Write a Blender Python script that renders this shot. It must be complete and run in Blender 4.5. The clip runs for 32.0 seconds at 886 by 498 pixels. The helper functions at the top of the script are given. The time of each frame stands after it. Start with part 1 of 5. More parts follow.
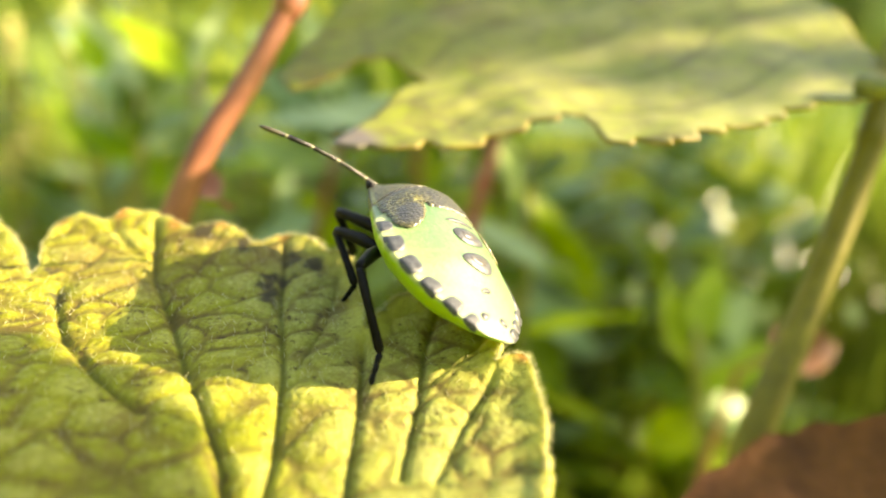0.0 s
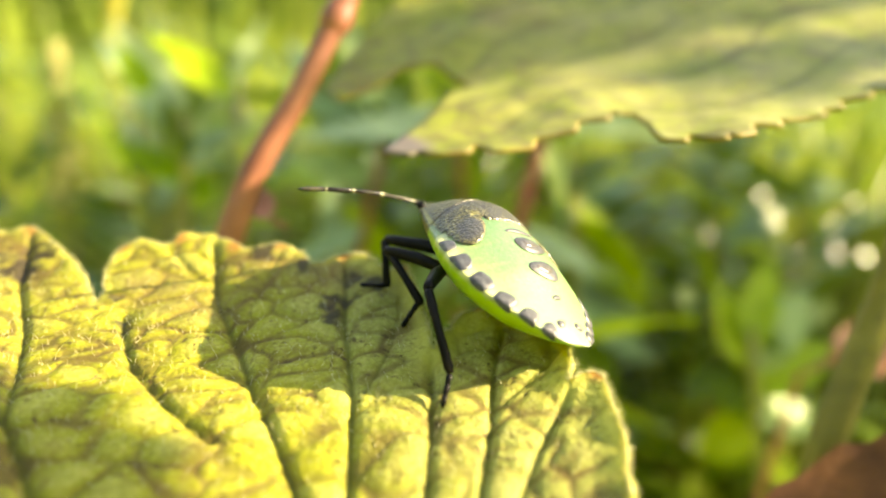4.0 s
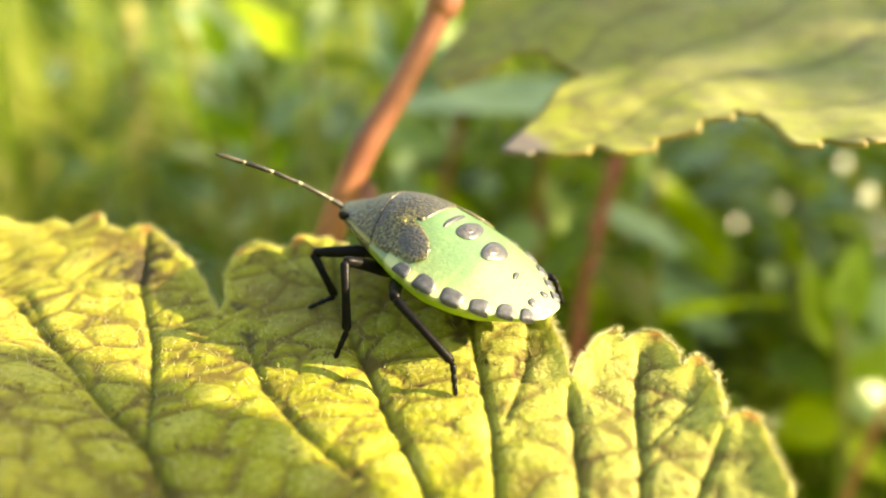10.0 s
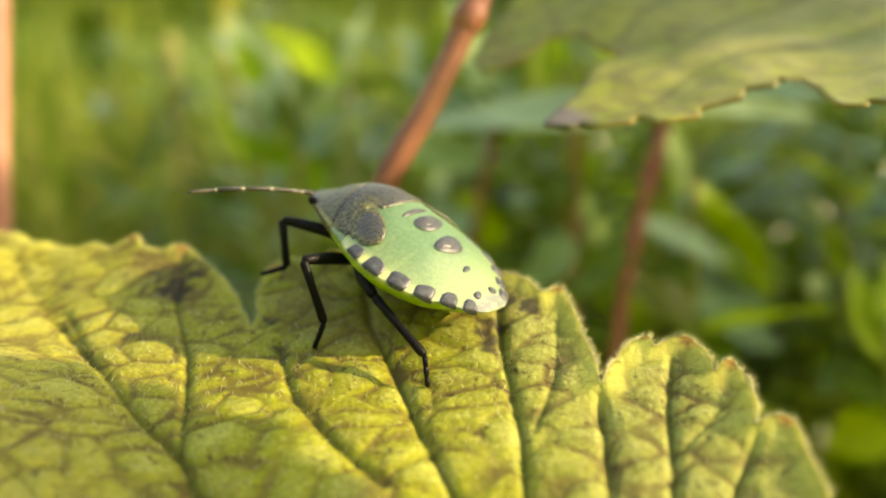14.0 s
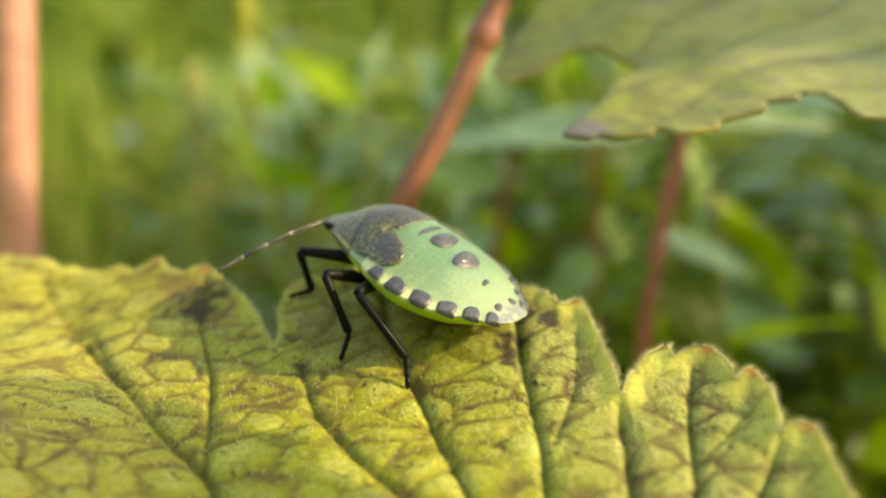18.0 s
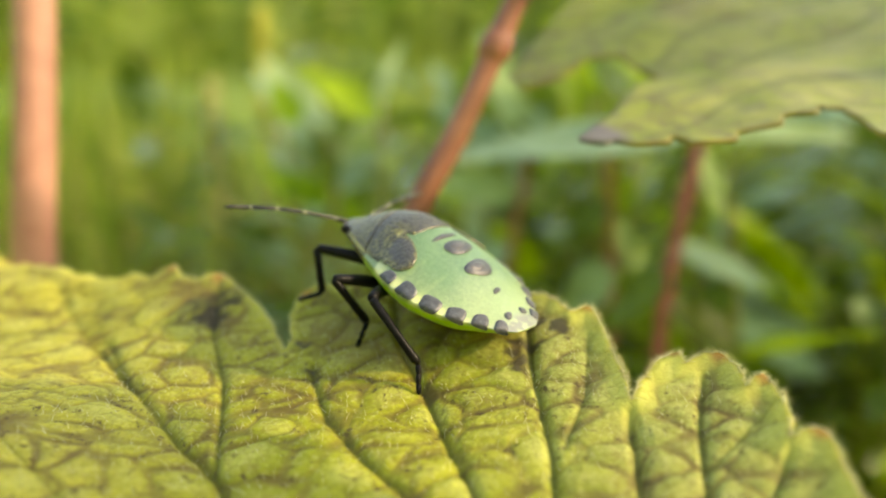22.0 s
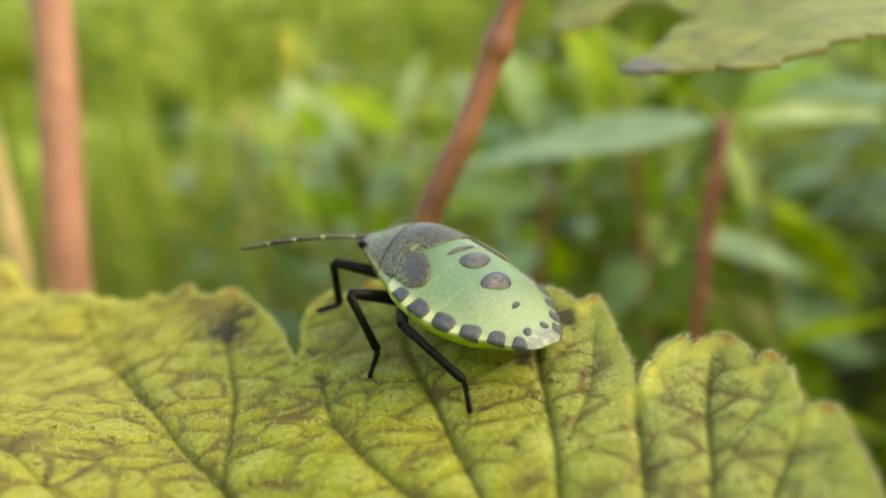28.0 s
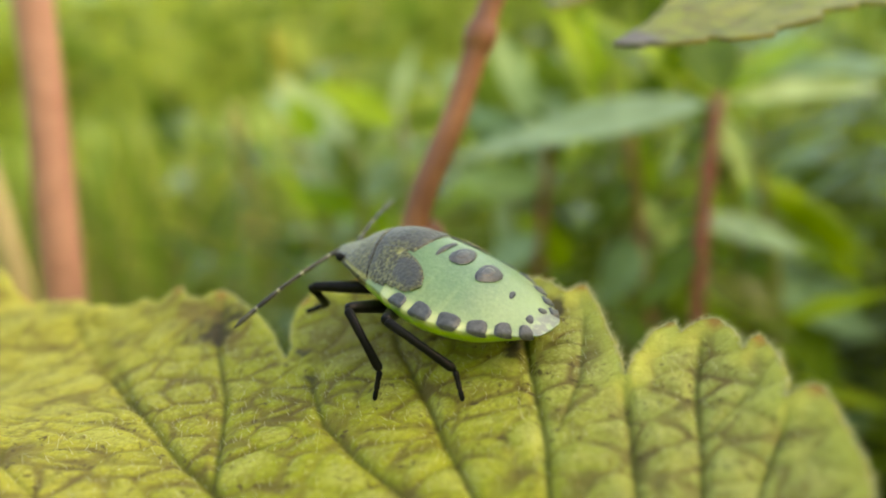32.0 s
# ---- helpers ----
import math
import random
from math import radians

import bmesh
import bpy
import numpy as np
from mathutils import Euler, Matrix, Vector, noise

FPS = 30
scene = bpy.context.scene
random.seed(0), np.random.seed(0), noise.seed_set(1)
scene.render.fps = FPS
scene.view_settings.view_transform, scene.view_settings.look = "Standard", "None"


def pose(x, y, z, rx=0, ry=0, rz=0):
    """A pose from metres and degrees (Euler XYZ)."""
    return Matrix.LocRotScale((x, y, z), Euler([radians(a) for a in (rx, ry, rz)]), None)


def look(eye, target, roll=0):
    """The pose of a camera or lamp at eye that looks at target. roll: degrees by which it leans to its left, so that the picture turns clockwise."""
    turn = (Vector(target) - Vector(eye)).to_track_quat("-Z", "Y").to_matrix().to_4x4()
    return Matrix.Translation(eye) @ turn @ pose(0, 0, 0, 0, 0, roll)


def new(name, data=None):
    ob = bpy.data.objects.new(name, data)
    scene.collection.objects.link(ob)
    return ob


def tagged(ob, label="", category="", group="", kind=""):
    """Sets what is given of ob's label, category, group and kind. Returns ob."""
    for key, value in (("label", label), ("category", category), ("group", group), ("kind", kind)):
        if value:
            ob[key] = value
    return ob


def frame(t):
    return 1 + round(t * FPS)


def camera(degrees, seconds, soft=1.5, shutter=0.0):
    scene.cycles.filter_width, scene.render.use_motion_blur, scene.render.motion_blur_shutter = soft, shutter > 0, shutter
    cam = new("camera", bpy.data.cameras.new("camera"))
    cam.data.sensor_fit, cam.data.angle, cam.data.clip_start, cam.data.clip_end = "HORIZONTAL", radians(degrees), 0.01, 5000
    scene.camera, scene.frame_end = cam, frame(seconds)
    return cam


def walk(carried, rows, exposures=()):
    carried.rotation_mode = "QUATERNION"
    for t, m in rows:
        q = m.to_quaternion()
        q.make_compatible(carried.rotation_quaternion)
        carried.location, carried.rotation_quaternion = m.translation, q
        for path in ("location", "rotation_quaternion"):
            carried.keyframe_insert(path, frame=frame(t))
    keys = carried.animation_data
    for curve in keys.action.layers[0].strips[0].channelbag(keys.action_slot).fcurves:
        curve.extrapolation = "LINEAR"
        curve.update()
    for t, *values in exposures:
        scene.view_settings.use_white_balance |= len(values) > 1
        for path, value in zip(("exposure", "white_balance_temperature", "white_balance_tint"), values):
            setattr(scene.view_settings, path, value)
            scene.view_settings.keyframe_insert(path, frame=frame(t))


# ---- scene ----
# The unit of the plan is U metres: the insect is 11 mm long.
U = 0.00077

cam = camera(58.0, 32.0, soft=1.9)
PATH = [
    (0, 5.032, -46.523, 14.409, 77.518, -3.82, -8.492),
    (0.5, 4.974, -46.65, 14.467, 77.847, -3.597, -8.146),
    (1, 4.918, -46.628, 14.546, 78.13, -3.035, -7.85),
    (1.5, 4.716, -45.947, 14.636, 77.91, -2.881, -7.39),
    (2, 4.713, -45.638, 14.586, 77.812, -2.558, -7.066),
    (2.5, 4.86, -45.805, 14.493, 78.027, -2.06, -6.844),
    (3, 4.586, -45.401, 14.521, 77.86, -1.75, -6.532),
    (3.5, 4.241, -45.295, 14.641, 77.746, -1.627, -6.294),
    (5.5, 1.215, -45.179, 15.644, 77.92, -1.392, -6.133),
    (6, 0.967, -45.013, 15.798, 77.87, -1.323, -5.869),
    (6.5, 0.844, -44.59, 15.923, 77.603, -1.324, -5.535),
    (7, 0.588, -44.143, 16.16, 77.113, -1.397, -5.061),
    (7.5, 0.327, -43.771, 16.403, 76.633, -1.36, -4.653),
    (8, 0.042, -43.45, 16.705, 76.195, -1.484, -4.209),
    (8.5, -0.205, -43.176, 16.875, 75.886, -1.669, -4.053),
    (9, -0.535, -42.777, 17.187, 75.373, -1.651, -3.387),
    (9.5, -0.875, -42.279, 17.655, 74.705, -1.776, -2.807),
    (10, -0.991, -42.003, 17.918, 74.287, -1.713, -2.256),
    (10.5, -0.903, -41.909, 17.9, 74.237, -1.614, -1.773),
    (11, -0.675, -41.786, 17.72, 74.245, -1.321, -1.345),
    (11.5, -0.587, -42.002, 17.625, 74.464, -1.198, -0.94),
    (12, -0.456, -42.006, 17.63, 74.607, -0.876, -0.698),
    (12.5, -0.017, -41.918, 17.523, 74.904, -0.399, -0.193),
    (13, -0, -41.914, 17.442, 75.027, -0.004, 0.002),
    (13.5, -0.117, -42.165, 17.463, 75.36, 0.232, 0.088),
    (14, -0.188, -42.394, 17.456, 75.661, 0.436, 0.166),
    (14.5, -0.274, -42.625, 17.418, 76.01, 0.597, 0.284),
    (16.5, -0.457, -42.935, 17.425, 76.829, 1.215, 0.671),
    (17, -0.402, -42.943, 17.405, 76.905, 1.396, 0.815),
    (17.5, -0.163, -42.923, 17.322, 77.04, 1.69, 1.105),
    (18, 0.177, -42.849, 17.185, 77.189, 2.03, 1.501),
    (18.5, 0.203, -42.865, 17.145, 77.317, 2.121, 1.68),
    (19, 0.292, -42.924, 17.04, 77.533, 2.159, 1.891),
    (19.5, 0.314, -42.957, 16.973, 77.663, 2.247, 2.057),
    (20, 0.433, -43.001, 16.903, 77.806, 2.293, 2.225),
    (20.5, 0.472, -43.012, 16.856, 77.878, 2.299, 2.338),
    (21, 0.451, -43.031, 16.787, 78.043, 2.247, 2.443),
    (21.5, 0.467, -43.11, 16.713, 78.205, 2.211, 2.516),
    (22, 0.468, -43.188, 16.685, 78.326, 2.205, 2.6),
    (22.5, 0.544, -43.263, 16.632, 78.45, 2.295, 2.762),
    (23, 0.626, -43.299, 16.581, 78.553, 2.417, 2.948),
    (23.5, 0.874, -43.316, 16.502, 78.646, 2.707, 3.239),
    (24, 1.263, -43.42, 16.355, 78.852, 3.212, 3.529),
    (24.5, 1.523, -43.299, 16.223, 78.887, 3.65, 3.986),
    (25, 1.646, -43.29, 16.204, 78.93, 3.865, 4.238),
    (25.5, 1.847, -43.309, 16.196, 78.929, 4.274, 4.372),
    (27.5, 2.873, -43.221, 15.859, 79.146, 6.076, 4.818),
    (28, 3.154, -43.157, 15.686, 79.34, 6.513, 4.988),
    (28.5, 3.482, -43.165, 15.609, 79.414, 7.043, 5.026),
    (29, 3.64, -43.11, 15.62, 79.462, 7.21, 5.164),
    (29.5, 3.721, -43.011, 15.65, 79.259, 7.566, 5.102),
    (30, 3.774, -42.94, 15.679, 79.089, 7.836, 4.99),
    (30.5, 3.863, -42.822, 15.715, 78.943, 8.04, 4.993),
    (31, 4.066, -42.725, 15.709, 78.848, 8.424, 4.975),
    (31.5, 4.187, -42.676, 15.737, 78.705, 8.657, 4.908),
    (32, 4.28, -42.736, 15.711, 78.659, 8.781, 4.825),
]
BUG_PATH = [
    (0, 12.5, -1.44, 3.79, 25.3, -24.5, 110.1),
    (0.5, 12.66, -0.7, 3.74, 25.4, -23.8, 111.5),
    (1, 12.73, -0.43, 3.69, 25.4, -23.5, 112.1),
    (1.5, 12.76, -0.51, 3.71, 25, -23.6, 112.1),
    (2, 12.8, -0.45, 3.71, 25, -23.6, 112),
    (2.5, 12.8, -0.35, 3.68, 25.2, -23.6, 112.1),
    (3, 12.78, -0.48, 3.7, 25, -23.7, 112.1),
    (3.5, 12.72, -0.32, 3.72, 23.9, -23.3, 113.1),
    (5.5, 12.02, 0.13, 4.27, 6.5, -23.2, 132.6),
    (6, 11.97, 0.74, 4.24, 4.2, -26.4, 140.7),
    (6.5, 11.26, 0.94, 4.35, 1.9, -24.7, 142.9),
    (7, 9.83, 1.07, 4.61, -2.6, -21.9, 144.6),
    (7.5, 8.58, 1.42, 4.73, -8.5, -18.6, 144.9),
    (8, 7.1, 2.44, 4.62, -7.8, -15.1, 145.6),
    (8.5, 5.4, 3.07, 4.64, -8.7, -13.8, 147.5),
    (9, 3.64, 3.89, 4.34, -4, -19.3, 147.5),
    (9.5, 2.34, 4.15, 4.48, -0.7, -18.5, 144.3),
    (10, 1.86, 4.27, 4.54, -2.6, -19.2, 144.4),
    (10.5, 1.25, 4.88, 4.78, -1.9, -19.6, 144),
    (11, -0.06, 5.19, 4.9, -3, -20.2, 142.6),
    (11.5, -1.21, 5.6, 5.25, -2.2, -21.2, 143.5),
    (12, -1.58, 5.87, 5.27, 0.2, -22.2, 143.9),
    (12.5, -2.34, 6.13, 5.23, 2.1, -23.6, 141.4),
    (13, -2.44, 6.12, 5.21, 2.9, -23.1, 140.9),
    (13.5, -2.41, 6.12, 5.23, 3.3, -23.1, 140.6),
    (14, -2.38, 6.15, 5.24, 3.5, -23.6, 140.9),
    (14.5, -2.37, 6.17, 5.26, 3.2, -23.7, 141.3),
    (16.5, -2.4, 6.52, 5.12, 2.1, -22.4, 142.9),
    (17, -2.41, 6.53, 5.08, 2.3, -22.5, 143.4),
    (17.5, -2.4, 6.54, 5.05, 2, -22.2, 143.8),
    (18, -2.41, 6.51, 5.02, 1.6, -22, 143.7),
    (18.5, -2.41, 6.55, 5, 1.7, -22.1, 143.8),
    (19, -2.4, 6.47, 5.01, 2.1, -22.2, 143.2),
    (19.5, -2.38, 6.65, 4.99, 2.1, -22.8, 142.4),
    (20, -2.33, 6.72, 4.99, 2.1, -23.1, 141.8),
    (20.5, -2.31, 6.71, 4.99, 2.2, -23.2, 141.5),
    (21, -2.29, 6.71, 5.01, 2, -23.5, 141.6),
    (21.5, -2.29, 6.73, 5.01, 2, -23.6, 141.7),
    (22, -2.27, 6.75, 4.99, 2.1, -23.7, 141.8),
    (22.5, -2.27, 6.8, 4.98, 2, -23.6, 141.6),
    (23, -2.24, 6.69, 4.94, 3.2, -23.3, 141),
    (23.5, -2.17, 6.56, 4.97, 2.9, -23.3, 140.1),
    (24, -2.02, 6.45, 4.95, 3.4, -23.3, 137.7),
    (24.5, -1.83, 6.26, 4.85, 4.1, -23.7, 135.8),
    (25, -1.75, 6.17, 4.82, 4.5, -23.8, 135),
    (25.5, -1.74, 6.04, 4.79, 4.5, -23.7, 134.6),
    (27.5, -1.31, 4.38, 4.48, 2.9, -24.4, 136.2),
    (28, -1.15, 4.38, 4.45, 2.7, -24.8, 139),
    (28.5, -1.08, 4.2, 4.38, 2.4, -24.5, 141.9),
    (29, -1.04, 4.09, 4.28, 2.4, -24.1, 143.9),
    (29.5, -0.96, 4.06, 4.27, 1.3, -22.2, 146.3),
    (30, -0.94, 4.13, 4.26, 0.5, -22, 148.2),
    (30.5, -0.97, 4.05, 4.22, 0.3, -22.2, 149.1),
    (31, -0.96, 4.23, 4.27, -1.3, -22.2, 148.6),
    (31.5, -0.99, 4.24, 4.21, -0.1, -22.1, 149.1),
    (32, -1.03, 4.31, 4.19, 0.3, -22.2, 149.3),
]
FOOT_1 = [(0, 6.9, 6.7, 0), (2, 6.8, 6.5, 0), (3.1, 6.75, 6.4, 0), (3.5, 4.6, 5, 0.1), (5.5, 2.2, 3.7, 1.7), (6, 1.2, 0.7, 0.4), (7, -1.5, 0.7, 0.9), (7.5, -1.5, 1.3, 0.5), (8, -1.5, 2.2, 0), (8.5, -6.1, 2.7, 1.5), (9, -7.3, 3, 1.1), (9.5, -6.9, 5.4, 0), (10, -7.1, 5.4, 0), (10.5, -11, 4, 2.8), (11, -10.7, 4.7, 2.3), (11.5, -10.9, 6.5, 1.4), (12, -11, 6.2, 1.4), (13, -12.4, 8.4, 1.7), (14, -12.4, 7.6, 2.1), (16.5, -12.1, 9.1, 0.8), (19, -12.4, 9.2, 1.1), (23, -12.3, 8.3, 1.6), (25, -11.2, 10.8, 0.6), (27.5, -11.5, 6.8, 2.1), (28, -11.3, 7.4, 1.8), (29, -11.2, 7.3, 1.8), (32, -11.3, 7.6, 1.6)]
FOOT_2 = [(0, 6.9, 1.6, 0), (2, 6.9, 1.4, 0), (3.5, 6.9, 1.3, 0), (5.5, 5.7, -0.1, 0), (6, 5.7, 0.3, 0), (7, 3.9, -0.7, 0), (7.5, 2.8, -4.1, 0), (8, 0.3, -3.9, 0), (8.5, -0.6, -2.7, 0), (9, -1.3, -0.1, 0), (9.5, -5.2, 0.6, 0), (10, -4.9, 0.6, 0), (10.5, -5.1, -0.2, 0), (11, -5, -1.3, 0), (11.5, -7.7, 2.3, 0), (12, -8.3, 2.7, 0), (13, -8.2, 2.8, 0), (14, -8.2, 2.8, 0), (16.5, -7.9, 3.6, 0), (18.2, -7.9, 3.2, 0), (19, -8, 5.1, 0), (23, -7.8, 5.6, 0), (25, -7.8, 5.6, 0), (27.5, -8, 3.3, 0), (28, -7.1, 2.2, 0), (29, -7, 2.1, 0), (30, -5.8, -0.4, 0), (32, -5.8, -0.4, 0)]
FOOT_3 = [(0, 8.2, -6.7, 0), (2, 8.2, -6.7, 0), (3.5, 8.2, -6.6, 0), (5.5, 8.2, -6.9, 0), (6, 8.1, -6.8, 0), (7, 8.1, -6.9, 0), (7.5, 8.1, -6.9, 0), (8, 8.2, -6.7, 0), (8.5, 7.7, -6.8, 0), (9, 2.5, -3.7, 0), (9.5, 2.1, -3.4, 0), (10, 1.8, -2.9, 0), (10.5, 2.2, -3.1, 0), (11, -1.1, -1.1, 0), (11.5, -1.5, -0.6, 0), (12, -1.2, -1.3, 0), (13, -1.2, -1.2, 0), (14, -1.3, -1.1, 0), (16.5, -3.7, 0.5, 0), (19, -3.6, 0.5, 0), (23, -3.6, 0.5, 0), (25, -3.6, 0.5, 0), (27.5, -3.4, -0.5, 0), (28, -0.9, -2, 0), (29, -0.7, -1.4, 0), (32, -0.7, -1.5, 0)]
FEELER_A = [(0, 77, -3), (2, 78, -10), (3.5, 79, -12), (5.5, 76, -26), (6, 40, 42), (6.5, 77, -36), (7, 37, 36), (7.5, 79, -34), (8, 60, -18), (8.5, 51, -10), (9, 45, 10), (9.5, 71, -20), (10, 49, 15), (10.5, 52, 11), (11, 77, -22), (11.5, 64, -6), (12, 69, -11), (12.5, 55, 17), (13, 110, -35), (13.5, 82, -23), (14, 72, -4)]
FEELER_B = [(14.5, 74, -18), (16.5, 84, -28), (17, 75, -16), (18, 83, -20), (19, 78, -24), (19.5, 67, -5), (20.5, 61, 4), (22, 64, 1), (23.5, 64, -1), (24, 83, -21), (24.5, 125, -38), (25, 100, -33), (25.5, 83, -19), (27.5, 90, -19), (28, 76, -3), (28.5, 73, -6), (29, 79, -20), (29.5, 86, -27), (30, 73, -7), (30.5, 92, -30), (31, 86, -28), (32, 82, -25)]
GREY_PATH = [(0, 6, 15.3, 8.6), (2, 5.7, 15.9, 8.7), (3.5, 5.8, 16.1, 9), (6, 5, 15.9, 9.4), (7.5, 4.9, 17, 9.2), (9, 5.5, 17.8, 8.8), (12, 6.7, 19.1, 10.2), (13, 7.1, 19.6, 11.3), (19, 7.4, 18.8, 11.9), (23, 8.2, 18.7, 12.6), (24, 9.4, 19.1, 14.4), (25, 9.5, 19.5, 14.5), (28, 11.2, 20.3, 16.3), (29, 11.5, 20.5, 16.9), (32, 12.2, 21, 17.1)]

cam.data.dof.use_dof = True
cam.data.dof.focus_distance = 45.5 * U
cam.data.dof.aperture_fstop = 24.0
walk(cam, [(t, pose(x * U, y * U, z * U, a, b, c)) for t, x, y, z, a, b, c in PATH],
     exposures=[(0, 2.32, 9700, 10), (4, 2.29, 9700, 10), (6, 2.24, 9750, 10), (10, 2.31, 10000, 10), (12, 2.29, 10500, 10), (13, 2.18, 10700, 10), (14, 2.12, 10600, 10), (17, 2.21, 9900, 10), (20, 2.38, 9900, 10), (24, 2.54, 10300, 10), (32, 2.67, 10800, 10)])

# ---- light ----
TO_SUN = Vector((2.2, -0.35, 1.05)).normalized()
world = bpy.data.worlds.new("sky")
scene.world = world
world.use_nodes = True
wn = world.node_tree
sky = wn.nodes.new("ShaderNodeTexSky")
sky.sky_type, sky.sun_disc = "NISHITA", False
sky.sun_elevation = math.asin(TO_SUN.z)
sky.sun_rotation = math.atan2(TO_SUN.x, TO_SUN.y)
wn.nodes["Background"].inputs["Strength"].default_value = 0.15
wn.links.new(sky.outputs[0], wn.nodes["Background"].inputs["Color"])
sun_data = bpy.data.lights.new("sun", "SUN")
sun_data.energy, sun_data.angle, sun_data.color = 4.2, radians(0.53), (1.0, 0.94, 0.84)
sun = new("sun", sun_data)
sun.matrix_world = look(TO_SUN * 2, (0, 0, 0))


# ---- building helpers ----
def part(name, bm, material, parent=None, label="", smooth=True):
    """Links a bmesh in plan units as one mesh object."""
    for v in bm.verts:
        v.co *= U
    me = bpy.data.meshes.new(name)
    bm.normal_update()
    bm.to_mesh(me)
    bm.free()
    me.materials.append(material)
    if smooth:
        me.polygons.foreach_set("use_smooth", [True] * len(me.polygons))
    ob = new(name, me)
    if parent:
        ob.parent = parent
    if label:
        tagged(ob, label)
    return ob


def empty(name, x=0, y=0, z=0):
    ob = new(name)
    ob.empty_display_size = 0.002
    ob.location = (x * U, y * U, z * U)
    return ob


def tube(points, radii, sides=10, bm=None):
    """A round rod along points, capped at both ends."""
    bm = bm or bmesh.new()
    pts = [Vector(p) for p in points]
    rings = []
    side = None
    for i, p in enumerate(pts):
        d = (pts[min(i + 1, len(pts) - 1)] - pts[max(i - 1, 0)]).normalized()
        if side is None:
            side = d.orthogonal().normalized()
        side = (side - d * side.dot(d)).normalized()
        up = d.cross(side)
        rings.append([bm.verts.new(p + radii[i] * (math.cos(a) * side + math.sin(a) * up))
                      for a in (2 * math.pi * k / sides for k in range(sides))])
    for r, s in zip(rings, rings[1:]):
        for k in range(sides):
            bm.faces.new((r[k], r[(k + 1) % sides], s[(k + 1) % sides], s[k]))
    bm.faces.new(rings[0][::-1])
    bm.faces.new(rings[-1])
    return bm


def smoothstep(a, b, x):
    t = min(1, max(0, (x - a) / (b - a)))
    return t * t * (3 - 2 * t)


def curve_at(knots, x):
    return float(np.interp(x, [k[0] for k in knots], [k[1] for k in knots]))


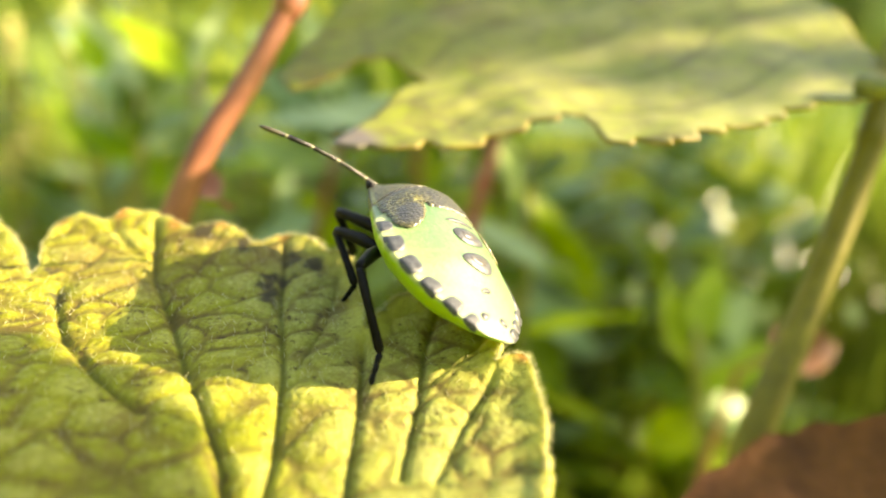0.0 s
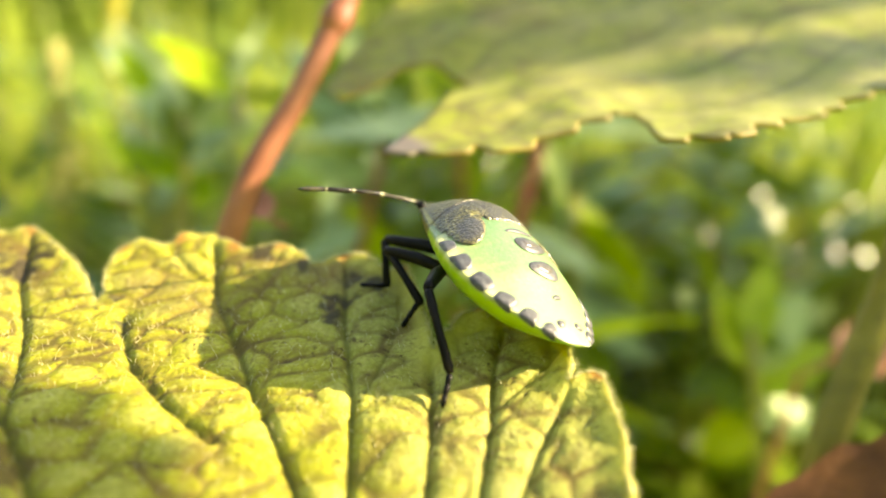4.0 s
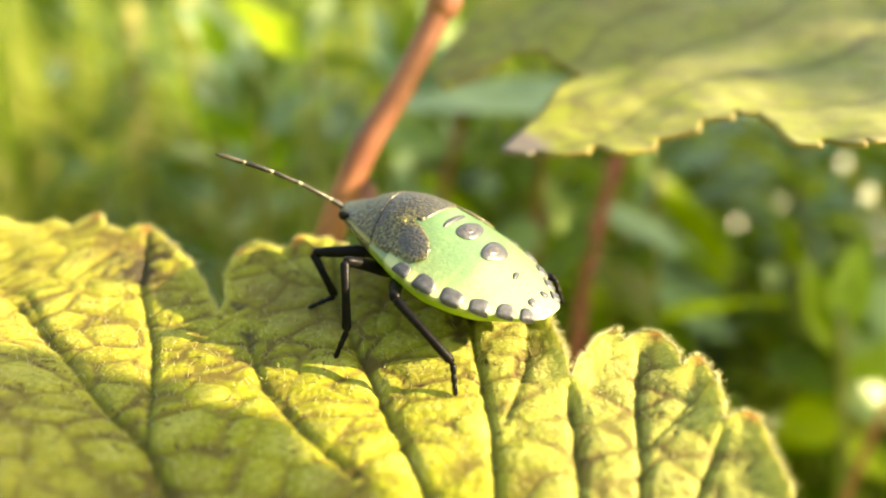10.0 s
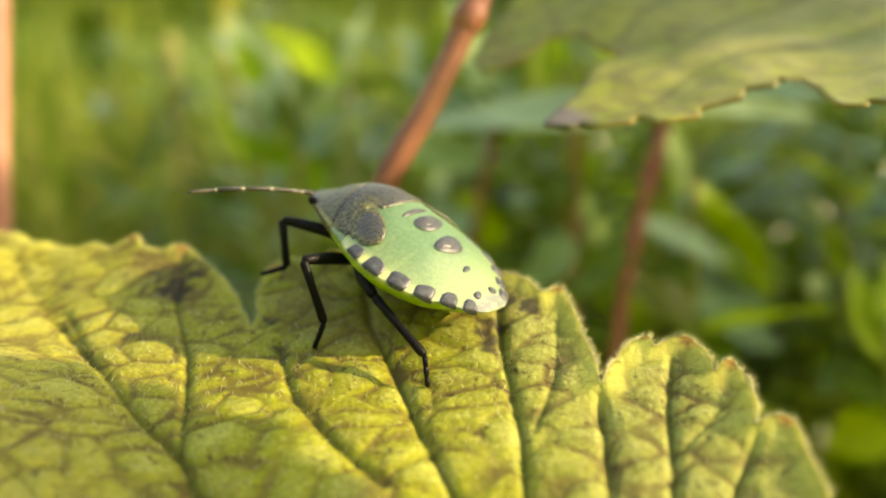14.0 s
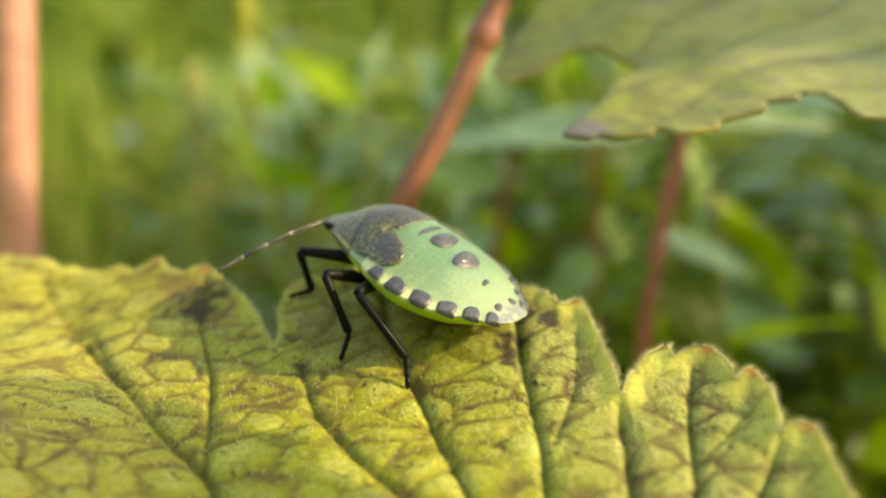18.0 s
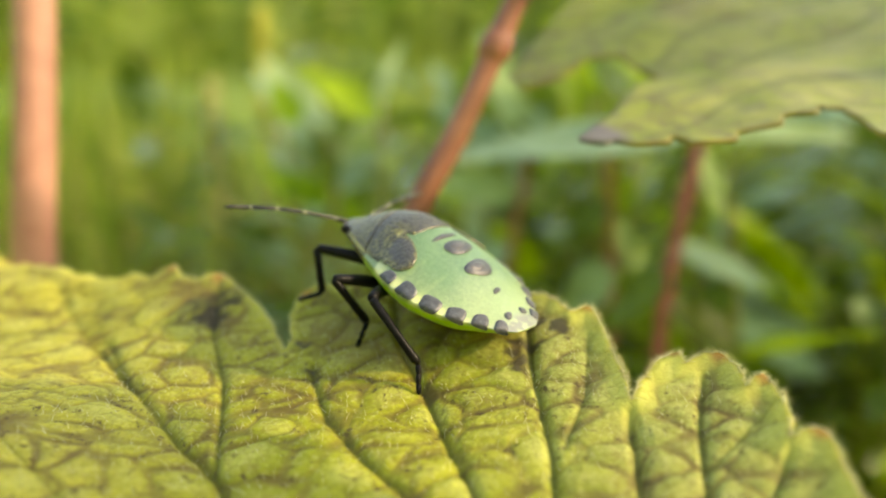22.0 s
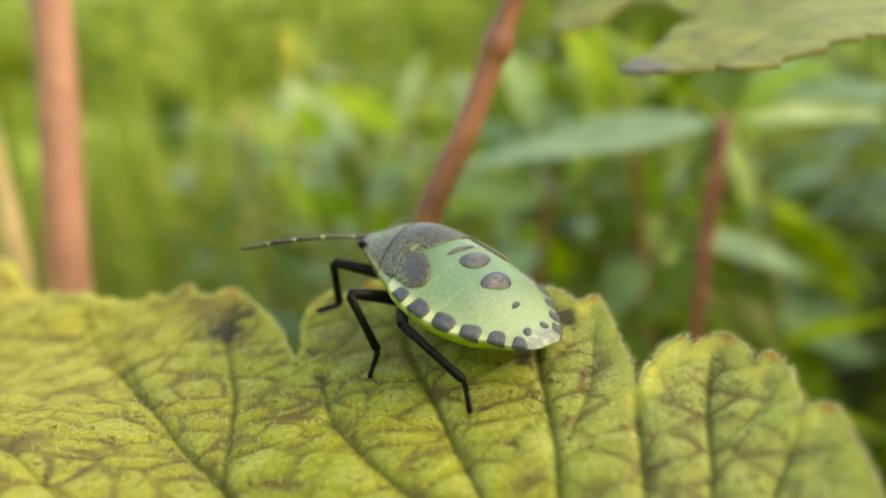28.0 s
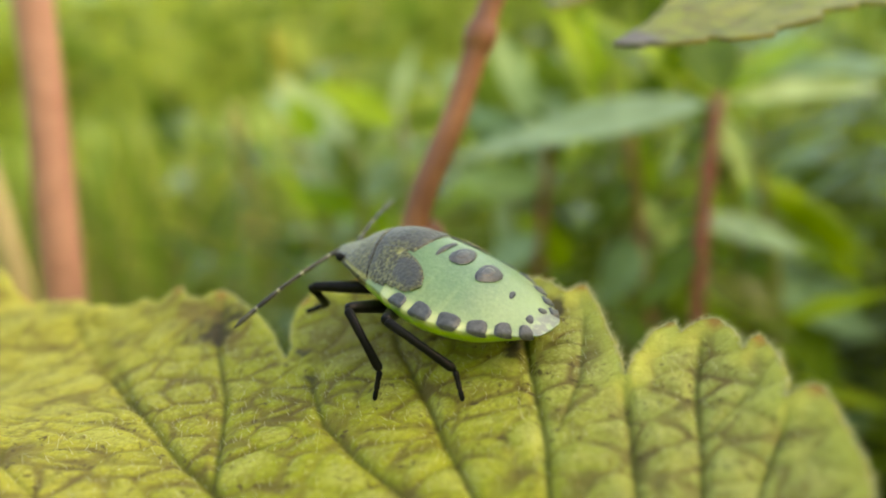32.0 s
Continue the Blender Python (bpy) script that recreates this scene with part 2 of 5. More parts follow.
# ---- materials ----
class Nodes:
    """A node material with short calls. Texture sizes are in plan units."""

    def __init__(self, name, rough=0.6, spec=0.4):
        self.m = bpy.data.materials.new(name)
        self.m.use_nodes = True
        self.t = self.m.node_tree
        self.p = self.t.nodes["Principled BSDF"]
        self.p.inputs["Roughness"].default_value = rough
        self.p.inputs["Specular IOR Level"].default_value = spec
        self.co = self.t.nodes.new("ShaderNodeTexCoord").outputs["Object"]
        self.heights = []

    def put(self, socket, value):
        if isinstance(value, (int, float)):
            socket.default_value = value
        elif isinstance(value, tuple):
            socket.default_value = (*value, 1) if len(value) == 3 else value
        else:
            self.t.links.new(value, socket)

    def noise(self, size, detail=4, rough=0.55, warp=0.0):
        n = self.t.nodes.new("ShaderNodeTexNoise")
        n.inputs["Scale"].default_value = 1 / (size * U)
        n.inputs["Detail"].default_value = detail
        n.inputs["Roughness"].default_value = rough
        n.inputs["Distortion"].default_value = warp
        self.t.links.new(self.co, n.inputs["Vector"])
        return n.outputs["Fac"]

    def cells(self, size, feature="DISTANCE_TO_EDGE", jitter=1.0):
        n = self.t.nodes.new("ShaderNodeTexVoronoi")
        n.feature = feature
        n.inputs["Scale"].default_value = 1 / (size * U)
        n.inputs["Randomness"].default_value = jitter
        self.t.links.new(self.co, n.inputs["Vector"])
        return n.outputs["Distance"]

    def bend(self, size, amount):
        """Bends the texture space, so that lines wander."""
        n = self.t.nodes.new("ShaderNodeTexNoise")
        n.inputs["Scale"].default_value = 1 / (size * U)
        self.t.links.new(self.co, n.inputs["Vector"])
        m = self.t.nodes.new("ShaderNodeVectorMath")
        m.operation = "MULTIPLY_ADD"
        self.t.links.new(n.outputs["Color"], m.inputs[0])
        m.inputs[1].default_value = (amount * U,) * 3
        self.t.links.new(self.co, m.inputs[2])
        self.co = m.outputs["Vector"]

    def ramp(self, fac, *stops):
        n = self.t.nodes.new("ShaderNodeValToRGB")
        e = n.color_ramp.elements
        while len(e) < len(stops):
            e.new(0.5)
        for el, (pos, col) in zip(e, stops):
            el.position = pos
            el.color = (col, col, col, 1) if isinstance(col, (int, float)) else (*col, 1)
        self.put(n.inputs["Fac"], fac)
        return n.outputs["Color"]

    def mix(self, fac, a, b, kind="MIX"):
        n = self.t.nodes.new("ShaderNodeMix")
        n.data_type, n.blend_type = "RGBA", kind
        self.put(n.inputs["Factor"], fac)
        self.put(n.inputs["A"], a)
        self.put(n.inputs["B"], b)
        return n.outputs["Result"]

    def random(self, island=True):
        if island:
            return self.t.nodes.new("ShaderNodeNewGeometry").outputs["Random Per Island"]
        return self.t.nodes.new("ShaderNodeObjectInfo").outputs["Random"]

    def attribute(self, name):
        n = self.t.nodes.new("ShaderNodeAttribute")
        n.attribute_name = name
        return n.outputs["Fac"]

    def bump(self, height, depth, strength=1.0):
        n = self.t.nodes.new("ShaderNodeBump")
        n.inputs["Strength"].default_value = strength
        n.inputs["Distance"].default_value = depth * U
        self.put(n.inputs["Height"], height)
        self.put(self.p.inputs["Normal"], n.outputs["Normal"])
        return n.outputs["Normal"]

    def done(self, color, let_pass=0.0, pass_color=None):
        self.put(self.p.inputs["Base Color"], color)
        if let_pass:
            tr = self.t.nodes.new("ShaderNodeBsdfTranslucent")
            self.put(tr.inputs["Color"], pass_color or color)
            mx = self.t.nodes.new("ShaderNodeMixShader")
            mx.inputs["Fac"].default_value = let_pass
            self.t.links.new(self.p.outputs[0], mx.inputs[1])
            self.t.links.new(tr.outputs[0], mx.inputs[2])
            self.t.links.new(mx.outputs[0], self.t.nodes["Material Output"].inputs["Surface"])
        return self.m


def make_blade_material():
    n = Nodes("autumn_leaf_skin", 0.58, 0.16)
    broad = n.noise(14, 3)
    mid = n.noise(2.2, 5, 0.65)
    base = n.ramp(broad, (0.30, (0.31, 0.36, 0.025)), (0.50, (0.42, 0.445, 0.038)), (0.72, (0.52, 0.515, 0.06)))
    base = n.mix(n.ramp(mid, (0.42, 0.0), (0.70, 0.6)), base, (0.26, 0.28, 0.018))
    # yellower left side, with the light it faces painted in
    base = n.mix(n.ramp(n.attribute("lit_yellow"), (0.0, 0.0), (1.0, 0.75)), base, (0.66, 0.60, 0.10))
    # pale swellings between the veinlets
    base = n.mix(n.ramp(n.attribute("swell"), (0.45, 0.0), (1.0, 0.45)), base, (0.66, 0.66, 0.18))
    # pale down on the outer lobes
    base = n.mix(n.ramp(n.attribute("down"), (0.0, 0.0), (1.0, 0.32)), base, (0.58, 0.60, 0.30))
    # grain of the upper skin
    base = n.mix(n.ramp(n.noise(0.55, 6, 0.75), (0.44, 0.0), (0.62, 0.45)), base, (0.22, 0.22, 0.02))
    base = n.mix(n.ramp(n.noise(0.35, 4, 0.7), (0.52, 0.0), (0.66, 0.4)), base, (0.72, 0.70, 0.26))
    patchy = n.ramp(n.noise(4.5, 5, 0.6), (0.36, 0.25), (0.58, 1.0))
    net = n.attribute("net")
    base = n.mix(n.mix(1.0, n.ramp(net, (0.10, 0.0), (0.7, 0.28)), patchy, "MULTIPLY"), base, (0.25, 0.175, 0.04))
    base = n.mix(n.mix(1.0, n.ramp(net, (0.45, 0.0), (0.9, 0.70)), patchy, "MULTIPLY"), base, (0.115, 0.062, 0.035))
    # dark green main veins, with the shade of their grooves in the colour
    base = n.mix(n.ramp(n.attribute("vein"), (0.22, 0.0), (0.9, 0.8)), base, (0.11, 0.12, 0.017))
    n.bend(0.7, 0.4)
    fine = n.cells(0.55)
    base = n.mix(n.mix(1.0, n.ramp(fine, (0.0, 0.4), (0.12, 0.0)), patchy, "MULTIPLY"), base, (0.17, 0.12, 0.03))
    # brown stains with edges of their own
    spots = n.noise(4.2, 8, 0.72, 0.6)
    base = n.mix(n.ramp(spots, (0.55, 0.0), (0.66, 0.5)), base, (0.21, 0.14, 0.05))
    fleck = n.noise(0.7, 6, 0.7)
    base = n.mix(n.ramp(fleck, (0.58, 0.0), (0.64, 0.85)), base, (0.085, 0.05, 0.03))
    # pale edge; on the right lobes also painted light on the upturned lip
    rim = n.attribute("rim")
    base = n.mix(n.ramp(rim, (0.15, 0.0), (0.85, 0.62)), base, (0.66, 0.65, 0.13))
    base = n.mix(n.ramp(n.attribute("tooth"), (0.25, 0.0), (0.8, 0.75)), base, (0.50, 0.19, 0.06))
    base = n.mix(n.ramp(n.mix(1.0, n.attribute("bruise"), n.ramp(n.noise(1.8, 6, 0.7), (0.3, 0.4), (0.6, 1.0)), "MULTIPLY"), (0.1, 0.0), (0.9, 0.6)), base, (0.24, 0.17, 0.06))
    base = n.mix(n.ramp(n.mix(1.0, n.attribute("dark"), n.ramp(n.noise(0.8, 6, 0.75), (0.3, 0.45), (0.6, 1.0)), "MULTIPLY"), (0.2, 0.0), (0.65, 0.9)), base, (0.055, 0.045, 0.035))
    n.bump(n.mix(0.5, n.ramp(fine, (0.0, 0.0), (0.3, 1.0)), n.noise(0.28, 5, 0.65)), 0.07, 0.8)
    return n.done(base, 0.36, n.mix(0.3, base, (0.60, 0.52, 0.03)))


def make_plain_leaf_material(name, low, high, rough=0.5, let_pass=0.35, island=True, grain=6.0):
    n = Nodes(name, rough, 0.20)
    base = n.ramp(n.random(island), (0.0, low), (1.0, high))
    base = n.mix(n.ramp(n.noise(grain, 5, 0.6), (0.35, 0.0), (0.7, 0.5)), base, tuple(0.55 * c for c in low))
    n.bump(n.noise(grain * 0.3, 4), 0.3, 0.4)
    return n.done(base, let_pass)


def make_stem_material(name, low, high, rough=0.5):
    n = Nodes(name, rough, 0.4)
    base = n.ramp(n.noise(9, 6, 0.65, 0.4), (0.3, low), (0.7, high))
    base = n.mix(n.ramp(n.noise(1.4, 5, 0.7), (0.55, 0.0), (0.75, 0.5)), base, tuple(0.45 * c for c in low))
    n.bump(n.noise(1.0, 5), 0.2, 0.5)
    return n.done(base)


MAT_BLADE = make_blade_material()
MAT_GRASS = make_plain_leaf_material("meadow_grass", (0.05, 0.09, 0.010), (0.48, 0.54, 0.07), 0.45, 0.4)
MAT_STRAW = make_plain_leaf_material("dry_grass", (0.22, 0.19, 0.06), (0.42, 0.36, 0.14), 0.55, 0.35)
MAT_HERB = make_plain_leaf_material("herb_leaf", (0.075, 0.14, 0.012), (0.31, 0.41, 0.045), 0.27, 0.35)
MAT_HEDGE = make_plain_leaf_material("hedge_leaf", (0.14, 0.23, 0.025), (0.46, 0.53, 0.09), 0.36, 0.5)
# darker copy of the herb leaf: undergrowth shade put into the colour
MAT_SHADE_DARK = make_plain_leaf_material("shade_dark_leaf", (0.04, 0.065, 0.008), (0.28, 0.34, 0.04), 0.30, 0.3)
MAT_RED_STEM = make_stem_material("red_brown_bark", (0.17, 0.055, 0.03), (0.36, 0.14, 0.075))
MAT_PINK_STEM = make_stem_material("pinkish_bark", (0.32, 0.135, 0.095), (0.50, 0.25, 0.18))
MAT_CRIMSON = make_stem_material("crimson_stalk", (0.20, 0.045, 0.04), (0.33, 0.095, 0.08))
MAT_GREEN_STEM = make_stem_material("green_stalk", (0.12, 0.15, 0.03), (0.30, 0.28, 0.06))
MAT_OLIVE_STEM = make_stem_material("olive_stalk", (0.09, 0.085, 0.018), (0.24, 0.205, 0.045))
MAT_LIME = make_plain_leaf_material("young_leaf", (0.30, 0.48, 0.02), (0.56, 0.66, 0.05), 0.4, 0.45, False)
MAT_BLUE_LEAF = make_plain_leaf_material("grey_green_leaf", (0.25, 0.39, 0.20), (0.40, 0.54, 0.31), 0.5, 0.3, False)
MAT_PALE = make_plain_leaf_material("pale_leaf", (0.40, 0.54, 0.18), (0.56, 0.68, 0.30), 0.38, 0.3, False)
MAT_TAN = make_stem_material("tan_dry_stalk", (0.30, 0.22, 0.10), (0.48, 0.36, 0.18))


# ---- ground and distance ----
def make_ground():
    n = Nodes("meadow_soil", 0.9, 0.2)
    base = n.ramp(n.noise(220, 8, 0.7), (0.36, (0.12, 0.22, 0.04)), (0.50, (0.25, 0.34, 0.07)), (0.66, (0.42, 0.46, 0.12)))
    n.bump(n.noise(25, 6), 8, 0.8)
    soil = n.done(base)
    bm = bmesh.new()
    bmesh.ops.create_grid(bm, x_segments=100, y_segments=100, size=1)
    for v in bm.verts:
        v.co = Vector((math.copysign(abs(v.co.x) ** 3, v.co.x) * 390000, math.copysign(abs(v.co.y) ** 3, v.co.y) * 390000, 0))
        d = math.hypot(v.co.x, v.co.y)
        v.co.z = -600 + 25 * noise.noise(v.co * 0.004) + max(0.0, min(d, 60000) - 1300) * 0.25
    return tagged(part("ground", bm, soil), "green meadow ground under the plants", "ground", kind="structure")


make_ground()

# ---- the leaf on which the insect stands ----
HZ = (-0.556, 0.565, 2.625, 0.136, 0.306, 0.26, -0.063, -0.409, -0.12, 0.55)


def leaf_base(x, y):
    """The smooth height of the blade."""
    x, y = max(-30.0, x) / 10, min(18.0, max(-13.0, y)) / 10
    terms = (1, x, y, x * x, x * y, y * y, x**3, x * x * y, x * y * y, y**3)
    return sum(a * b for a, b in zip(HZ, terms))


EDGE_LEFT = ((-60, 4), (-58, 24), (-50, 30), (-46.2, 28), (-43.4, 25.3), (-42.6, 25.6), (-39.7, 24.7), (-36.6, 22.9), (-34, 20.6), (-32.7, 20.4),
             (-30.8, 18.7), (-27.6, 18.0), (-25.9, 16.8), (-24.1, 17.6), (-23.1, 16.0), (-21.5, 15.2), (-19.7, 15.2), (-18.2, 13.9),
             (-15.7, 11.2), (-14.0, 8.5), (-12.75, 5.8))
EDGE_MID = ((-12.5, 7.0), (-13.2, 9.6), (-12.7, 11.9), (-11.2, 12.4), (-9.8, 11.5), (-8.7, 12.4), (-6.3, 12.2), (-4.6, 10.9), (-3.9, 10.3), (-2.5, 10.2),
            (-1.4, 10.4), (0.1, 9.2), (0.8, 7.9), (1.6, 8.2), (3.0, 9.0), (4.4, 8.4), (5.2, 7.4), (5.9, 6.4), (7.1, 7.1), (7.7, 4.5), (8.0, 1.5), (8.1, -2.3))
EDGE_RIGHT = ((8.8, -0.8), (10.2, 1.0), (11.5, 1.9), (11.7, 0.6), (12.7, 1.3), (13.8, 1.1), (14.3, -0.2), (14.25, -2.0), (14.8, -1.5), (15.5, -1.3),
              (15.8, -3.2), (15.5, -5.2), (14.9, -6.5), (15.7, -6.2), (16.6, -6.3), (16.8, -7.6), (16.7, -9.5), (16.5, -11.6), (15.8, -15), (13, -22),
              (0, -27), (-20, -27), (-45, -20))
TEETH = ((-12.7, 11.9), (-8.7, 12.4), (-4.6, 10.9), (-1.4, 10.4), (3.0, 9.0), (7.1, 7.1), (11.5, 1.9), (13.8, 1.1), (15.5, -1.3), (16.6, -6.3), (-24.1, 17.6), (-19.7, 15.2), (-42.6, 25.6), (-36.6, 22.9))
VEINS = (  # each with its half width and depth
    (0.55, 0.75, (-42.5, 25.1), (-34, 18.2), (-25.1, 6.8), (-16.3, -3.9), (-13.4, -6.6), (-9, -14)),
    (0.40, 0.50, (-33.5, 20), (-27.3, 11), (-20.9, 1.7)),
    (0.42, 0.55, (-19.6, 14.5), (-18.7, 9.6), (-15.8, 2.6), (-13.4, -6.6)),
    (0.40, 0.55, (-10.6, 4.2), (-10.1, 2.2), (-8.7, -1.5), (-6.0, -5.1), (-3.3, -8)),
    (0.50, 0.70, (-6.1, 11.5), (-5.0, 5.2), (-3.0, 0.1), (-1.6, -4.3), (1.1, -11.3), (1.5, -16)),
    (0.45, 0.60, (3.0, 8.2), (3.1, 1.8), (3.6, -5.4), (3.4, -11.1), (2, -17)),
    (0.26, 0.28, (6.8, 5.0), (5.8, -1.1), (4.2, -5.0)),
    (0.45, 0.60, (8.0, -2.6), (7.7, -6.4), (7.4, -9.1), (6.5, -15)),
    (0.42, 0.55, (12.6, 0.1), (11.4, -3.8), (10.6, -8.1), (9.4, -12.5)),
    (0.35, 0.45, (14.9, -6.9), (13.0, -9.5), (11, -13)),
    (0.30, 0.35, (-9.0, -2.4), (-12, -3.5), (-13.9, -5.0)),
    (0.30, 0.35, (-30, 4), (-25, -6), (-17, -12)),
    (0.26, 0.30, (-9.4, 11.5), (-7.2, 8.6), (-5.4, 6.8)),
    (0.22, 0.18, (-1.4, 9.8), (-2.6, 5.2), (-3.2, 1.2)),
    (0.24, 0.28, (15.2, -3.4), (12.6, -5.8), (10.9, -7.2)),
)


def seg_distance(p, a, b):
    d = (b[0] - a[0], b[1] - a[1])
    t = ((p[0] - a[0]) * d[0] + (p[1] - a[1]) * d[1]) / (d[0] * d[0] + d[1] * d[1])
    t = min(1, max(0, t))
    q = (a[0] + t * d[0], a[1] + t * d[1])
    return math.hypot(p[0] - q[0], p[1] - q[1]), q


def vein_depth(x, y):
    """How deep the veins are sunk at a point, and how near the nearest one is (0 to 1)."""
    deep = near = 0.0
    for half, depth, *pts in VEINS:
        if all(abs(x - a[0]) > 12 and abs(y - a[1]) > 12 for a in pts):
            continue
        d = min(seg_distance((x, y), a, b)[0] for a, b in zip(pts, pts[1:]))
        deep = max(deep, 0.60 * depth * math.exp(-(d / (0.6 * half)) ** 2) + 0.30 * depth * math.exp(-(d / (2.4 * half)) ** 2))
        near = max(near, min(1.0, 0.45 + depth) * math.exp(-(d / (0.46 * half)) ** 2))
    return deep, near


def leaf_relief(x, y):
    """The blade's height, the nearness of a main vein and of a veinlet, and the swelling between veinlets."""
    p = Vector((x, y, 0.0))
    q = p + 0.6 * noise.noise_vector(p * 0.45)
    f = noise.voronoi(Vector((q.x * 0.31, q.y * 0.44, 3.0)))[0]
    ridge = min(1.0, (f[1] - f[0]) / 0.45)
    f2 = noise.voronoi(Vector((q.x * 0.95, q.y * 1.05, 7.0)))[0]
    small = min(1.0, (f2[1] - f2[0]) / 0.5)
    deep, near = vein_depth(x, y)
    z = leaf_base(x, y) + 0.25 * (ridge**0.6 - 0.7) + 0.06 * (small**0.6 - 0.7) - deep + 0.30 * noise.noise(p * 0.16)
    z += 3.0 * smoothstep(-42.0, -45.5, x) * smoothstep(18, 26, y)  # the next lobe stands up
    net = max(math.exp(-((f[1] - f[0]) / 0.13) ** 2), 0.55 * math.exp(-((f2[1] - f2[0]) / 0.13) ** 2))
    return z, near, net, ridge


def leaf_height(x, y):
    return leaf_relief(x, y)[0]


def curl(x, d):
    """How far the blade's edge turns up, at a distance from it."""
    return 0.38 * smoothstep(1.0, 6.0, x) * math.exp(-((d / 0.85) ** 2))


def inside(poly, x, y):
    odd = False
    for a, b in zip(poly, poly[-1:] + poly[:-1]):
        if (a[1] > y) != (b[1] > y) and x < (b[0] - a[0]) * (y - a[1]) / (b[1] - a[1]) + a[0]:
            odd = not odd
    return odd


def make_standing_leaf():
    rng = random.Random(4)
    outline = []
    edge = EDGE_LEFT + EDGE_MID + EDGE_RIGHT
    for a, b in zip(edge, edge[1:] + edge[:1]):
        k = max(1, int(math.hypot(b[0] - a[0], b[1] - a[1]) / 0.7))
        for i in range(k):
            t = i / k
            w = 0.10 if 0 < i else 0
            outline.append((a[0] + (b[0] - a[0]) * t + rng.uniform(-w, w), a[1] + (b[1] - a[1]) * t + rng.uniform(-w, w)))
    segs = list(zip(outline, outline[1:] + outline[:1]))
    xs = list(np.arange(-60, -26, 0.7)) + list(np.arange(-26, 17.4, 0.18))
    ys = list(np.arange(-27, -14, 0.9)) + list(np.arange(-14, 18, 0.18)) + list(np.arange(18, 31, 0.7))
    keep = {}
    for i, x in enumerate(xs):
        cuts = sorted((b[0] - a[0]) and a[1] + (b[1] - a[1]) * (x - a[0]) / (b[0] - a[0]) for a, b in segs if (a[0] > x) != (b[0] > x))
        for lo, hi in zip(cuts[::2], cuts[1::2]):
            for j, y in enumerate(ys):
                if lo < y < hi:
                    keep[i, j] = (x, y)
    quads = [(i, j) for i, j in keep if (i + 1, j) in keep and (i, j + 1) in keep and (i + 1, j + 1) in keep]
    used = {c for i, j in quads for c in ((i, j), (i + 1, j), (i, j + 1), (i + 1, j + 1))}
    count = {}
    for i, j in quads:
        for c in ((i, j), (i + 1, j), (i, j + 1), (i + 1, j + 1)):
            count[c] = count.get(c, 0) + 1
    bm = bmesh.new()
    vein = bm.verts.layers.float.new("vein")
    net = bm.verts.layers.float.new("net")
    swell = bm.verts.layers.float.new("swell")
    down = bm.verts.layers.float.new("down")
    rim = bm.verts.layers.float.new("rim")
    dark = bm.verts.layers.float.new("dark")
    tooth = bm.verts.layers.float.new("tooth")
    lit_yellow = bm.verts.layers.float.new("lit_yellow")
    bruise = bm.verts.layers.float.new("bruise")
    vs = {}
    edge_points = []
    for c in used:
        x, y = keep[c]
        border = count[c] < 4
        if border:
            near = [s for s in segs if abs(s[0][0] - x) < 2.2 and abs(s[0][1] - y) < 2.2] or segs
            x, y = min((seg_distance((x, y), a, b) for a, b in near))[1]
        z, v, veinlet, full = leaf_relief(x, y)
        gap = 0.0 if border else 9.0
        if border:
            z += 0.06 + curl(x, 0.0)
            edge_points.append((x, y, z))
        elif x > -26 and y > -13:
            near = [s for s in segs if abs(s[0][0] - x) < 1.6 and abs(s[0][1] - y) < 1.6]
            if near:
                gap = min(seg_distance((x, y), a, b)[0] for a, b in near)
                z += curl(x, gap)
        vs[c] = bm.verts.new((x, y, z))
        vs[c][vein], vs[c][net], vs[c][swell] = v, veinlet, full
        vs[c][down] = smoothstep(-2, 7, x + 0.3 * y + 2 * noise.noise(Vector((x, y, 8)) * 0.3))
        # wider on the right, where the lip is painted as lit
        vs[c][rim] = math.exp(-((gap / (0.42 + 0.75 * smoothstep(1, 6, x))) ** 2))
        vs[c][tooth] = max(math.exp(-((x - px) ** 2 + (y - py) ** 2) / 0.55) for px, py in TEETH)
        # grows to the left: yellowing and painted brightness together
        vs[c][lit_yellow] = 1 - smoothstep(-26, -10, x + 0.3 * y + 4 * noise.noise(Vector((x, y, 2)) * 0.12))
        spot = max(math.exp(-((x - px) ** 2 + (y - py) ** 2) / r**2) for px, py, r in
                   ((-19.6, 11.6, 2.1), (-18.2, 12.6, 1.2), (-2.6, 9.6, 1.1), (0.4, 8.0, 1.2), (3.6, 6.4, 1.0), (5.0, 5.6, 0.8), (-10.2, 2.2, 0.6), (-10.6, 3.3, 0.6), (-11.6, 6.2, 0.6), (2.2, 4.2, 0.7), (2.1, 3.4, 0.7), (2.3, 2.6, 0.7), (2.2, 1.8, 0.6), (3.4, 4.4, 0.7)))
        vs[c][bruise] = max(math.exp(-((x - px) ** 2 / 9 + (y - py) ** 2 / 6)) for px, py in ((-9, 7.5), (-6, 5.0), (-2.5, 8.5), (1.5, 7.0), (-21, 13.5)))
        vs[c][dark] = spot * (0.95 + 1.1 * noise.noise(Vector((x, y, 0)) * 1.6))
    for i, j in quads:
        bm.faces.new((vs[i, j], vs[i + 1, j], vs[i + 1, j + 1], vs[i, j + 1]))
    leaf = empty("currant_leaf")
    tagged(leaf, "yellow-green wrinkled autumn leaf with toothed lobes", "leaf")
    blade = part("blade", bm, MAT_BLADE, leaf)
    m = blade.modifiers.new("thickness", "SOLIDIFY")
    m.thickness, m.offset = 0.28 * U, -1
    # fine pale hairs on the edge and the veins
    n = Nodes("leaf_hair", 0.4, 0.4)
